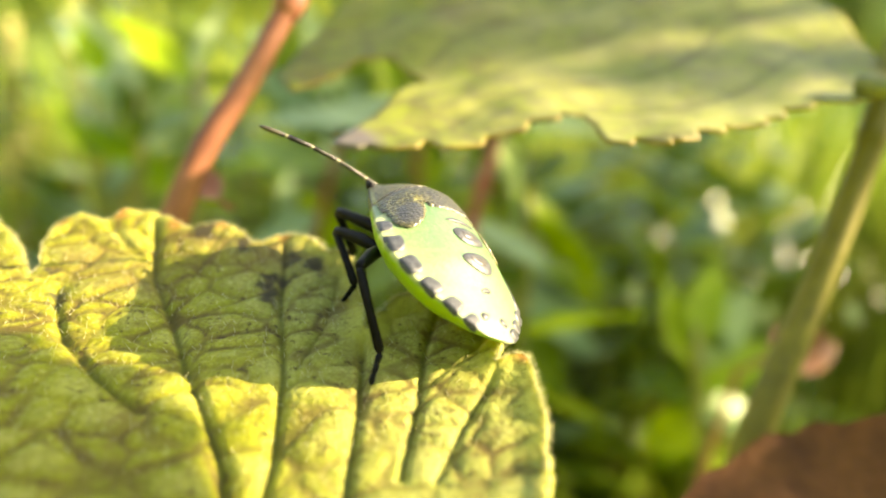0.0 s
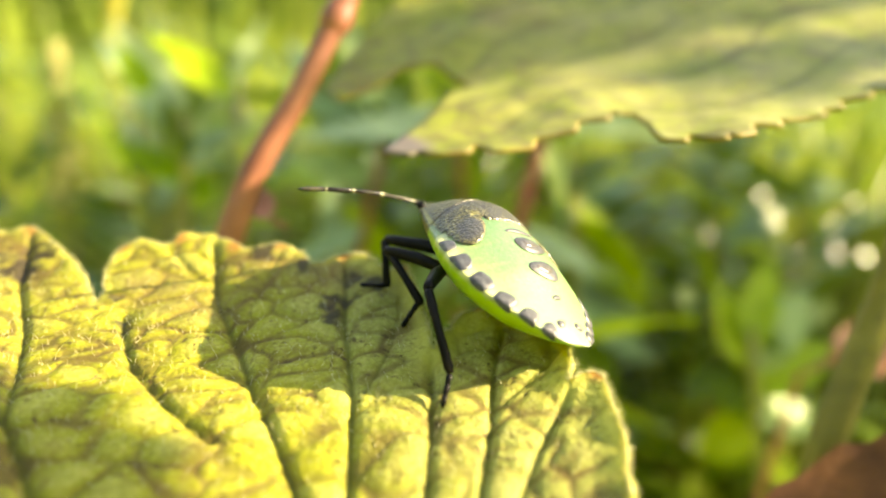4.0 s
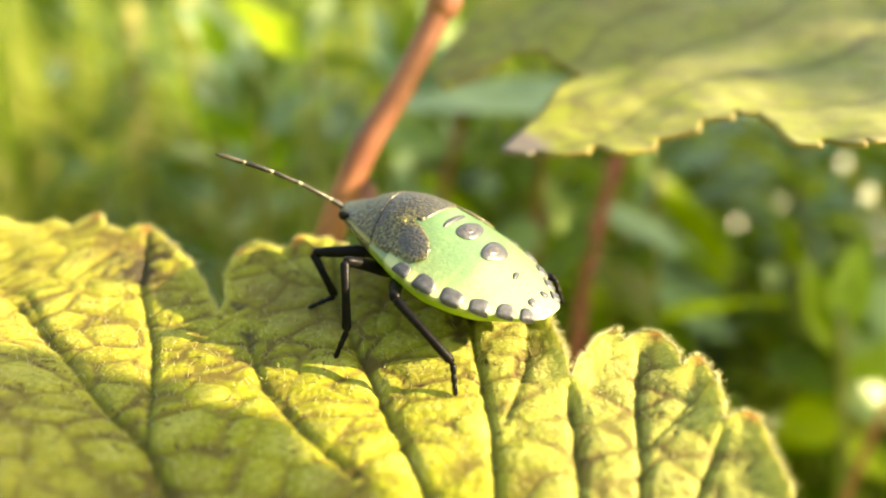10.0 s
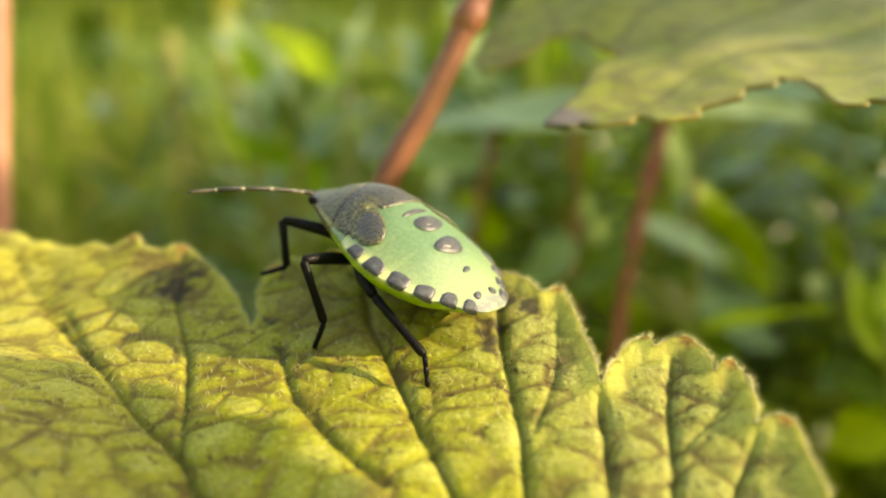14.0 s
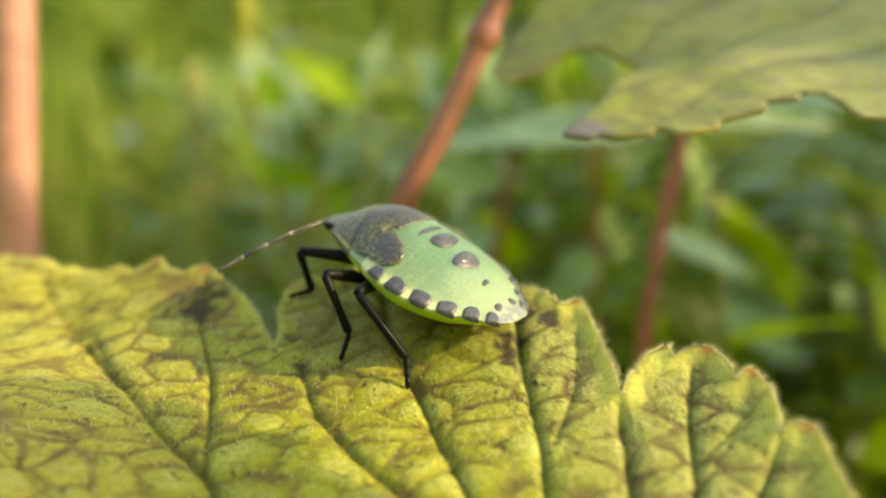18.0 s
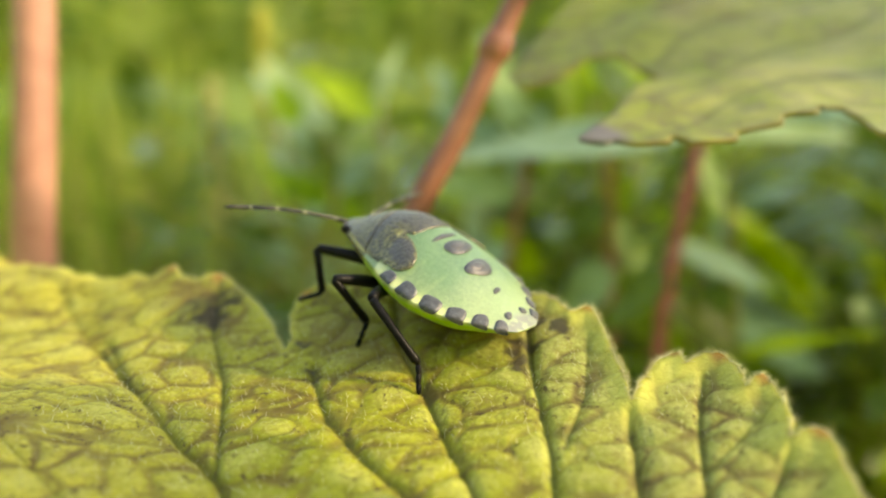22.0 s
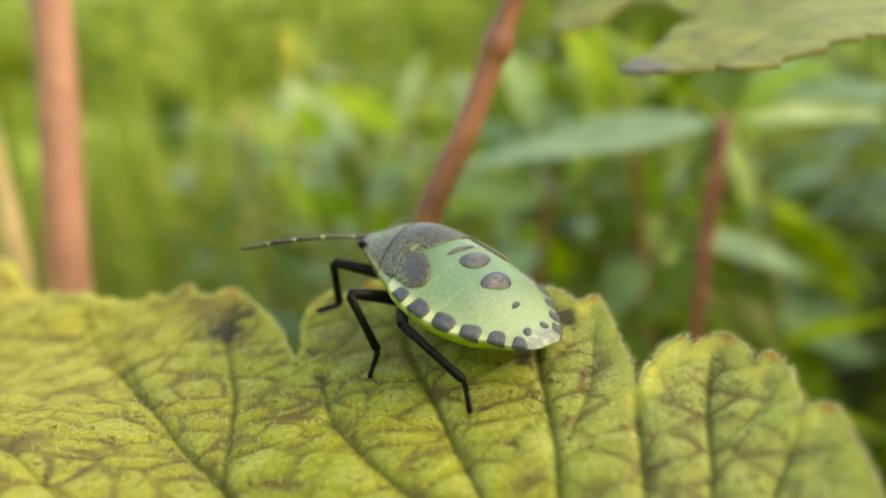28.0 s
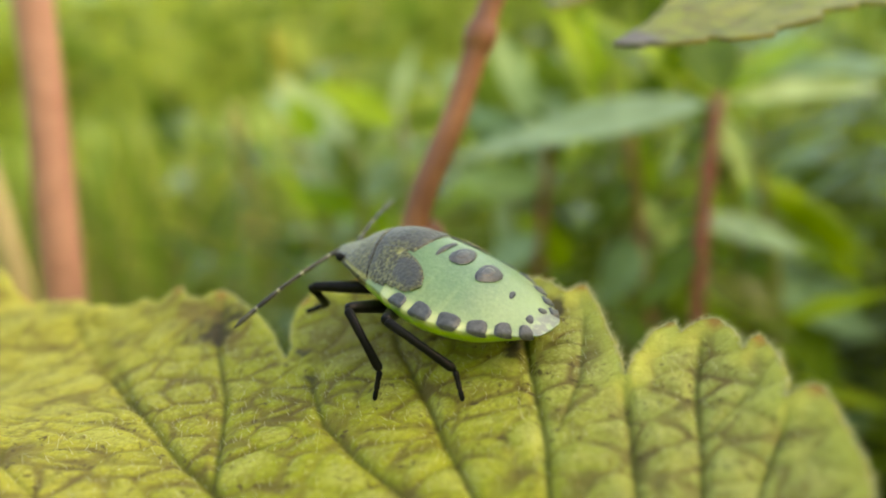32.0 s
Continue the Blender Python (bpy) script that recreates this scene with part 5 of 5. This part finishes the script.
make_sprig("meadow_plant", "pale green meadow plant with upright leaves", (
    ((-21.7, 132.4, 8.4), (-39.3, 137.2, 22.4), 6), ((-35.5, 139.9, -6.1), (-38.2, 143.9, 8.6), 6), ((-40.9, 133.8, 9), (-44.7, 136.8, 19.3), 4.5), ((-7.7, 141.8, 8.3), (-25.5, 143.2, 9), 5),
    ((-31.9, 147, -17.6), (-36.1, 150, -7.3), 6)), (-28, 140), (MAT_LIME, MAT_HERB))


make_sprig("meadow_plant", "bright yellow-green meadow plant with upright leaves", (
    ((22.0, 112.8, 13.4), (16.1, 108.9, 28.4), 6), ((13.3, 125.4, 4.3), (10.5, 122.1, 20.7), 6), ((26.1, 119.2, -8.5), (22.8, 115.7, 6.8), 6), ((30.3, 128.4, -16.3), (35.8, 125.9, -1.2), 6),
    ((18.3, 114.2, -3.4), (13.1, 110.1, 10.6), 6), ((39.0, 114.7, 13.0), (43.9, 110.9, 22.2), 6), ((33.8, 123.2, 7.2), (29.3, 119.6, 23.1), 6), ((-1.1, 128.5, 2.6), (-4.1, 126.0, 23.1), 6),), (22, 118), (MAT_LIME, MAT_HEDGE, MAT_LIME))
make_sprig("meadow_plant", "bright green meadow plant with pointed leaves", (
    ((3.8, 132.3, -7.1), (2.2, 129.1, 9.3), 6), ((48.0, 114.8, 8.5), (63.7, 110.6, 9.2), 6), ((54.6, 111.1, -14.5), (63.5, 104.1, -24.0), 6), ((9.6, 119.4, -24.0), (3.1, 115.1, -10.5), 6),), (34, 124), (MAT_HEDGE, MAT_LIME))


def make_shading_leaf():
    """An unseen broad leaf added beside the view, to shade the leaf in front."""
    leaf = empty("unseen_shade_leaf")
    tagged(leaf, "unseen broad leaf that shades the leaf in front", "leaf")
    blade = part("blade", make_leaf_mesh(112, 42, 0.01, 0.03, 13, 5, 48, 6, 0.0), MAT_LIME, leaf)
    # its shade's middle runs across the standing leaf
    along = Vector((0.866, -0.5, 0))
    blade.matrix_basis = pose(0, 0, 0, 0, 0, -30) @ pose(-44 * U, 0, 0)
    part("leaf_stalk", tube([along * 68, along * 71 + Vector((2, -2, -6)), (60, -60, -80), (70, -70, -660)], (0.9, 1.0, 1.4, 2.4), 10), MAT_GREEN_STEM, leaf, "green leaf stalk")
    return leaf


SHADE_LEAF = make_shading_leaf()


def make_flower_spike(x, y, z, height, low, high, seed, label, name="flower_spike"):
    """A loose spike of many tiny florets on a thin stalk."""
    rng = random.Random(seed)
    n = Nodes("floret_" + str(seed), 0.6, 0.3)
    skin = n.done(n.ramp(n.random(), (0.0, low), (1.0, high)), 0.3)
    spike = empty(name, x, y, z)
    tagged(spike, label, "flower", group="flower heads in the meadow")
    part("stalk", tube([(3, 2, -600 - z), (1, 1, -100), (0, 0, 0), (0.5, 0, height * 0.8)], (1.6, 1.3, 0.8, 0.4), 8), MAT_GREEN_STEM, spike)
    bm = bmesh.new()
    for _ in range(150):
        f = rng.random()
        r = (1 - 0.7 * f) * max(2.2, height * 0.13)
        a = rng.uniform(0, 2 * math.pi)
        c = Vector((r * math.cos(a) * rng.random(), r * math.sin(a) * rng.random(), height * f))
        bmesh.ops.create_icosphere(bm, subdivisions=1, radius=rng.uniform(0.5, 1.1) * (1.5 if height > 10 else 1), matrix=Matrix.Translation(c))
    tagged(part("floret_mass", bm, skin, spike), kind="stuff")
    return spike


make_flower_spike(-63.5, 198, 12, 28, (0.48, 0.46, 0.06), (0.70, 0.64, 0.14), 4, "yellow-green flower spike in the meadow")
make_flower_spike(-83, 205, -26, 46, (0.52, 0.48, 0.16), (0.74, 0.68, 0.30), 6, "straw-coloured grass plume in the meadow", "grass_plume")
make_flower_spike(-47.6, 155.5, 6, 6, (0.55, 0.42, 0.42), (0.75, 0.66, 0.66), 7, "small pale pink flower head", "clover_flower")
make_flower_spike(-25, 157, 4.5, 6, (0.55, 0.42, 0.42), (0.75, 0.66, 0.66), 8, "small pale pink flower head", "clover_flower")
for k, (hx, hy, top) in enumerate(((62, 150, 30), (95, 190, 5), (20, 170, -5), (-20, 230, 20), (-75, 210, 0), (120, 260, 45), (150, 220, -20), (60, 260, 60), (-130, 260, 40), (5, 300, 50),
                                   (95, 165, -35), (52, 180, -20), (-40, 160, -40), (180, 300, 70), (-90, 330, 70), (110, 150, -10))):
    make_herb(hx, hy, top, ((k * 37) % 31 - 15, (k * 53) % 29 - 14), MAT_GREEN_STEM if k != 4 else MAT_CRIMSON, MAT_HERB, 18, 75, 20 + k,
              "green meadow herb with lance-shaped leaves", 0.6)

for k, (hx, hy, top) in enumerate(((30, 125, 0), (48, 140, 6), (70, 132, -6), (88, 150, 8), (104, 140, -14), (62, 165, 14), (20, 150, 4), (-6, 165, -2), (120, 170, 4), (78, 120, -24), (50, 112, -34),
                                   (-58, 175, 2), (-84, 190, 10), (10, 190, 20), (135, 190, 20), (96, 118, -40))):
    make_herb(hx, hy, top, ((k * 41) % 27 - 13, (k * 59) % 25 - 12), (MAT_GREEN_STEM, MAT_RED_STEM)[k % 3 == 1], (MAT_HERB, MAT_LIME, MAT_BLUE_LEAF)[k % 3], 18, 44, 60 + k,
              "leafy green meadow herb with pointed leaves", 0.87)


def make_blades(name, label, material, count, seed, x_of, y_of, top_of, length, width, category="grass"):
    """Many curved grass blades as one thing."""
    rng = random.Random(seed)
    verts, faces = [], []
    for _ in range(count):
        y = y_of(rng)
        x = x_of(rng, y)
        l, w = rng.uniform(*length), rng.uniform(*width)
        top = top_of(rng, y)
        az, lean = rng.uniform(0, 2 * math.pi), rng.uniform(0.05, 0.75)
        face = rng.uniform(0, math.pi)
        side = Vector((math.cos(face), math.sin(face), 0))
        out = Vector((math.cos(az), math.sin(az), 0))
        n = len(verts)
        for i in range(7):
            f = i / 6
            p = Vector((x, y, top - l)) + Vector((0, 0, l * (f - 0.30 * lean * f * f))) + out * (lean * l * 0.55 * f * f)
            h = w * 0.5 * (1 - f**2.2) + 0.05
            verts += [p - side * h, p + side * h]
        faces += [(n + 2 * i, n + 2 * i + 1, n + 2 * i + 3, n + 2 * i + 2) for i in range(6)]
    me = bpy.data.meshes.new(name)
    me.from_pydata([(v.x * U, v.y * U, v.z * U) for v in verts], [], faces)
    me.polygons.foreach_set("use_smooth", [True] * len(faces))
    me.materials.append(material)
    return tagged(new(name, me), label, category, kind="stuff")


make_blades("meadow_grass", "dense green meadow grass", MAT_GRASS, 3000, 11, lambda r, y: r.uniform(-0.75, 0.12 if y < 330 else 0.9) * (y + 45), lambda r: 130 + 700 * r.random() ** 1.3,
            lambda r, y: -60 + 0.12 * y - 150 * r.random() ** 1.5, (150, 420), (2.5, 9))
make_blades("dry_grass", "pale straw-coloured grass stems", MAT_STRAW, 260, 12, lambda r, y: r.uniform(-0.75, 0.5) * (y + 45), lambda r: 160 + 450 * r.random(),
            lambda r, y: 0.12 * y - 60 * r.random(), (200, 460), (2, 6))
make_blades("tall_grass", "tall pale green grass far in the meadow", MAT_HEDGE, 1100, 14, lambda r, y: r.uniform(-0.8, 0.9) * (y + 45), lambda r: 380 + 620 * r.random(),
            lambda r, y: -50 + 0.26 * y * r.random(), (220, 460), (8, 24))
# the shade low among these blades is in their dark colour
make_blades("undergrowth", "dark green shaded undergrowth", MAT_SHADE_DARK, 5200, 13, lambda r, y: r.uniform(-0.05, 1.5) * (y + 45), lambda r: 165 + 330 * r.random(),
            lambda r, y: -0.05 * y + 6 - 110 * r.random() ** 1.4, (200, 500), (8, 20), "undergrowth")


def make_shade_shrub():
    """An unseen leafy shrub added towards the sun, to dapple the background with shade."""
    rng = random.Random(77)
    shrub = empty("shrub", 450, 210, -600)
    tagged(shrub, "unseen loose green shrub that shades the meadow", "shrub")
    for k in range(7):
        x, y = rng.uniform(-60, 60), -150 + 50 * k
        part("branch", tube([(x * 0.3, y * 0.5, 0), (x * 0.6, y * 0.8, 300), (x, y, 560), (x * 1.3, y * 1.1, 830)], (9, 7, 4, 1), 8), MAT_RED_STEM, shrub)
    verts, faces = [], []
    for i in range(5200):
        low = i > 3300  # a thicker band, for more shade on the right background
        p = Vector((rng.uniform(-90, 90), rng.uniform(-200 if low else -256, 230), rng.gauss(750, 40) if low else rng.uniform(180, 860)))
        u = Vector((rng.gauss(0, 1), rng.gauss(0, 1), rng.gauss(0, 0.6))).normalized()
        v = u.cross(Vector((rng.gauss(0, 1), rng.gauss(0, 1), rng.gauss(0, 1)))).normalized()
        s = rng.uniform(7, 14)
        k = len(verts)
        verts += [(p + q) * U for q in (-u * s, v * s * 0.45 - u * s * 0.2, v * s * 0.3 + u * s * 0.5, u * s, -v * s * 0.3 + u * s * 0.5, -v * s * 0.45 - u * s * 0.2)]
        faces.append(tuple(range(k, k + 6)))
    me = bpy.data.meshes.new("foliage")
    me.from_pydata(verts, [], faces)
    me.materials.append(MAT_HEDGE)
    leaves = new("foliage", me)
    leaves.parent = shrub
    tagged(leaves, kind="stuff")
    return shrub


make_shade_shrub()


def make_glint_leaflets():
    """Small loose glossy leaflets, added as sun glints among the meadow plants."""
    n = Nodes("glossy_leaflet", 0.36, 0.4)
    skin = n.done(n.ramp(n.random(), (0.0, (0.16, 0.24, 0.05)), (1.0, (0.34, 0.42, 0.12))), 0.2)
    rng = random.Random(31)
    verts, faces = [], []
    large = ((75.3, 103.3, -58.6), (86.0, 108.8, -34.6), (92.7, 114.0, -12.9), (15.8, 120.1, -9.5), (81.3, 110.9, -27.9), (-19.1, 125.7, 1.2), (99.7, 106.6, 2.9), (115.2, 97.0, -28.5), (48.1, 113.0, -6.2), (70.7, 104.5, -27.5), (95.6, 99.8, -30.4))
    for i in range(130):
        y = rng.uniform(140, 330)
        x = (0.75 - 1.0 * rng.random() ** 1.4) * (y + 45)
        z = rng.uniform(-0.40, -0.06) * (y + 45) + 5
        r = rng.uniform(1.2, 3.0)
        if i < len(large):
            (x, y, z), r = large[i], 2.8
        # each is turned to mirror the sun towards the camera
        face = (TO_SUN + Vector((-x, -45 - y, 15 - z)).normalized() + Vector((rng.gauss(0, 0.07), rng.gauss(0, 0.07), rng.gauss(0, 0.07)))).normalized()
        u = face.orthogonal().normalized()
        v = face.cross(u)
        k = len(verts)
        verts.append(Vector((x, y, z)) + u.cross(v) * 0.02 * r)
        verts += [Vector((x, y, z)) + u * r * math.cos(a) + v * r * 0.8 * math.sin(a) for a in (i * math.pi / 4 for i in range(8))]
        faces += [(k, k + 1 + i, k + 1 + (i + 1) % 8) for i in range(8)]
    me = bpy.data.meshes.new("leaflets")
    me.from_pydata([(v.x * U, v.y * U, v.z * U) for v in verts], [], faces)
    me.materials.append(skin)
    return tagged(new("leaflets", me), "small glossy green leaflets turned to glint in the sun", "leaves", kind="stuff")


make_glint_leaflets()


def make_far_hedge():
    """A far hedge of many small leaves that closes the meadow; its unseen part blocks sky light."""
    rng = random.Random(9)
    verts, faces = [], []
    for _ in range(15000):
        a = rng.uniform(-2.6, 4.5) if _ % 3 else rng.uniform(2.1, 5.3)
        d = rng.uniform(4000, 7000)
        # the tall part out of view is added to cut low sky light
        behind = a > 2.1 or a < -1.0
        if not behind and a > 1.3:
            continue
        low = -600 + (d - 1300) * 0.25 * (not behind)
        p = Vector((d * math.sin(a), d * math.cos(a), low + (3600 if behind else 500) * rng.random() ** 0.8 * (0.8 + 0.3 * math.sin(5 * a))))
        s = rng.uniform(90, 260)
        u = Vector((rng.uniform(-1, 1), rng.uniform(-1, 1), rng.uniform(-1, 1))).normalized()
        v = u.orthogonal().normalized()
        n = len(verts)
        verts += [p - u * s, p + v * s * 0.45, p + u * s, p - v * s * 0.45]
        faces += [(n, n + 1, n + 2), (n, n + 2, n + 3)]
    me = bpy.data.meshes.new("hedge")
    me.from_pydata([(v.x * U, v.y * U, v.z * U) for v in verts], [], faces)
    me.materials.append(MAT_HEDGE)
    return tagged(new("hedge", me), "leafy green hedge around the meadow, unseen behind the camera", "hedge", kind="stuff")


make_far_hedge()


# ---- the cloud that covers the sun ----
THIN = 0.3


def make_cloud():
    n = Nodes("cloud_vapour", 1.0, 0.0)
    n.bump(n.noise(4000, 5), 300, 0.5)
    vapour = n.done(n.ramp(n.noise(9000, 5), (0.3, (0.78, 0.79, 0.80)), (0.7, (0.86, 0.86, 0.86))))
    # thin vapour lets some of the sun through at each skin it crosses
    thin = n.t.nodes.new("ShaderNodeBsdfTransparent")
    mixed = n.t.nodes.new("ShaderNodeMixShader")
    mixed.inputs["Fac"].default_value = THIN
    n.t.links.new(n.p.outputs[0], mixed.inputs[1])
    n.t.links.new(thin.outputs[0], mixed.inputs[2])
    n.t.links.new(mixed.outputs[0], n.t.nodes["Material Output"].inputs["Surface"])
    rng = random.Random(2)
    bm = bmesh.new()
    for _ in range(26):
        m = Matrix.Translation((rng.uniform(-6000, 6000), rng.uniform(-4500, 4500), rng.uniform(-500, 900))) @ Matrix.Diagonal((*(rng.uniform(2600, 4200) for _ in range(2)), rng.uniform(900, 1500), 1))
        bmesh.ops.create_icosphere(bm, subdivisions=3, radius=1, matrix=m)
    for v in bm.verts:
        v.co += v.co.normalized() * 500 * noise.noise(v.co * 0.0009)
    return tagged(part("cloud", bm, vapour), "white cloud that drifts before the sun", "cloud")


CLOUD = make_cloud()


# ---- what moves ----
def rows_at(table, t):
    ts = [r[0] for r in table]
    return [float(np.interp(t, ts, [r[k] for r in table])) for k in range(1, len(table[0]))]


def motions():
    walk(BUG, [(t, pose(x * U, y * U, z * U, a, b, c)) for t, x, y, z, a, b, c in BUG_PATH])
    poses = {t: pose(x, y, z, a, b, c) for t, x, y, z, a, b, c in BUG_PATH}
    rest = {1: (6.6, -3.2), 2: (3.0, -4.4), 3: (-0.8, -4.2)}
    trail = ((0, -0.8), (5.5, -1), (6.4, -5), (7, -7.2), (7.5, -4), (8, -1), (9, -3.4), (10, -6.8), (11, -7.6), (11.5, -4), (12, -0.8), (32, -0.8))  # the far hind leg's stride
    for number, table in ((1, FOOT_1), (2, FOOT_2), (3, FOOT_3)):
        rows = {1: [], -1: []}
        for t, m in poses.items():
            inv = m.inverted()
            fx, fy, up = rows_at(table, t)
            rows[1].append((t, leg_poses(number, 1, inv @ Vector((fx, fy, leaf_height(fx, fy) + 0.12 + up)), t)))
            far = m @ Vector((rest[number][0] if number < 3 else curve_at(trail, t), rest[number][1], -3.2))
            rows[-1].append((t, leg_poses(number, -1, inv @ Vector((far.x, far.y, leaf_base(far.x, far.y) + 0.1)), t)))
        for side, some in rows.items():
            for k, piece in enumerate(LEG_PARTS[number, side]):
                walk(piece, [(t, p[k]) for t, p in some])
    rows = []
    for t, yaw, lift in FEELER_A + FEELER_B:
        d = Vector((math.cos(radians(yaw)) * math.cos(radians(lift)), math.sin(radians(yaw)) * math.cos(radians(lift)), math.sin(radians(lift))))
        root = Vector((8.15, 0.8, -0.75))
        rows.append((t, aimed(root, root + d, Vector((0, 0, 1)))))
    walk(FEELERS[1], rows)
    rows = []
    for t, yaw, lift in ((0, -45, -30), (6, -40, -25), (7.5, -40, -45), (9, -45, -40), (13, -60, -25), (19, -60, -25), (22, -75, 0), (24, -60, -20), (28, -60, -15), (29, -57, -21), (29.8, -68, 2), (32, -68, 2)):
        d = Vector((math.cos(radians(yaw)) * math.cos(radians(lift)), math.sin(radians(yaw)) * math.cos(radians(lift)), math.sin(radians(lift))))
        root = Vector((8.15, -0.8, -0.75))
        rows.append((t, aimed(root, root + d, Vector((0, 0, 1)))))
    walk(FEELERS[-1], rows)
    walk(OVERHEAD, [(t, pose(x * U, y * U, z * U, 20.4, -6.1 + curve_at(((0, 0), (13, 0), (19, 3), (24, 6), (29, 9), (32, 9.5)), t), -6.7)) for t, x, y, z in GREY_PATH])
    # the unseen leaf moves so that its shade's edge shifts
    walk(SHADE_LEAF, [(t, Matrix.Translation((Vector((x, y, -1.5)) + TO_SUN * 140) * U)) for t, x, y in ((0, -12, -25), (2, -12.5, -25), (6, -22, -24.2), (8, -20, -24), (9, -14.5, -25), (13, -18, -24.5), (32, -18, -24.5))])
    # the cloud passes across the line to the sun
    across = Vector((-TO_SUN.y, TO_SUN.x, 0)).normalized()
    turn = TO_SUN.to_track_quat("Z", "Y").to_matrix().to_4x4()
    rows = []
    for t, away in ((0, 7.6), (8, 6.9), (9.5, 6.6), (10.3, 6.42), (11, 6.2), (12, 6.05), (13, 5.94), (14, 5.86), (15.5, 5.76), (17, 5.68), (19, 5.60), (21, 5.53), (24, 5.3), (32, 4.0)):
        rows.append((t, Matrix.Translation(TO_SUN * 160 + across * away) @ turn))
    walk(CLOUD, rows)


motions()
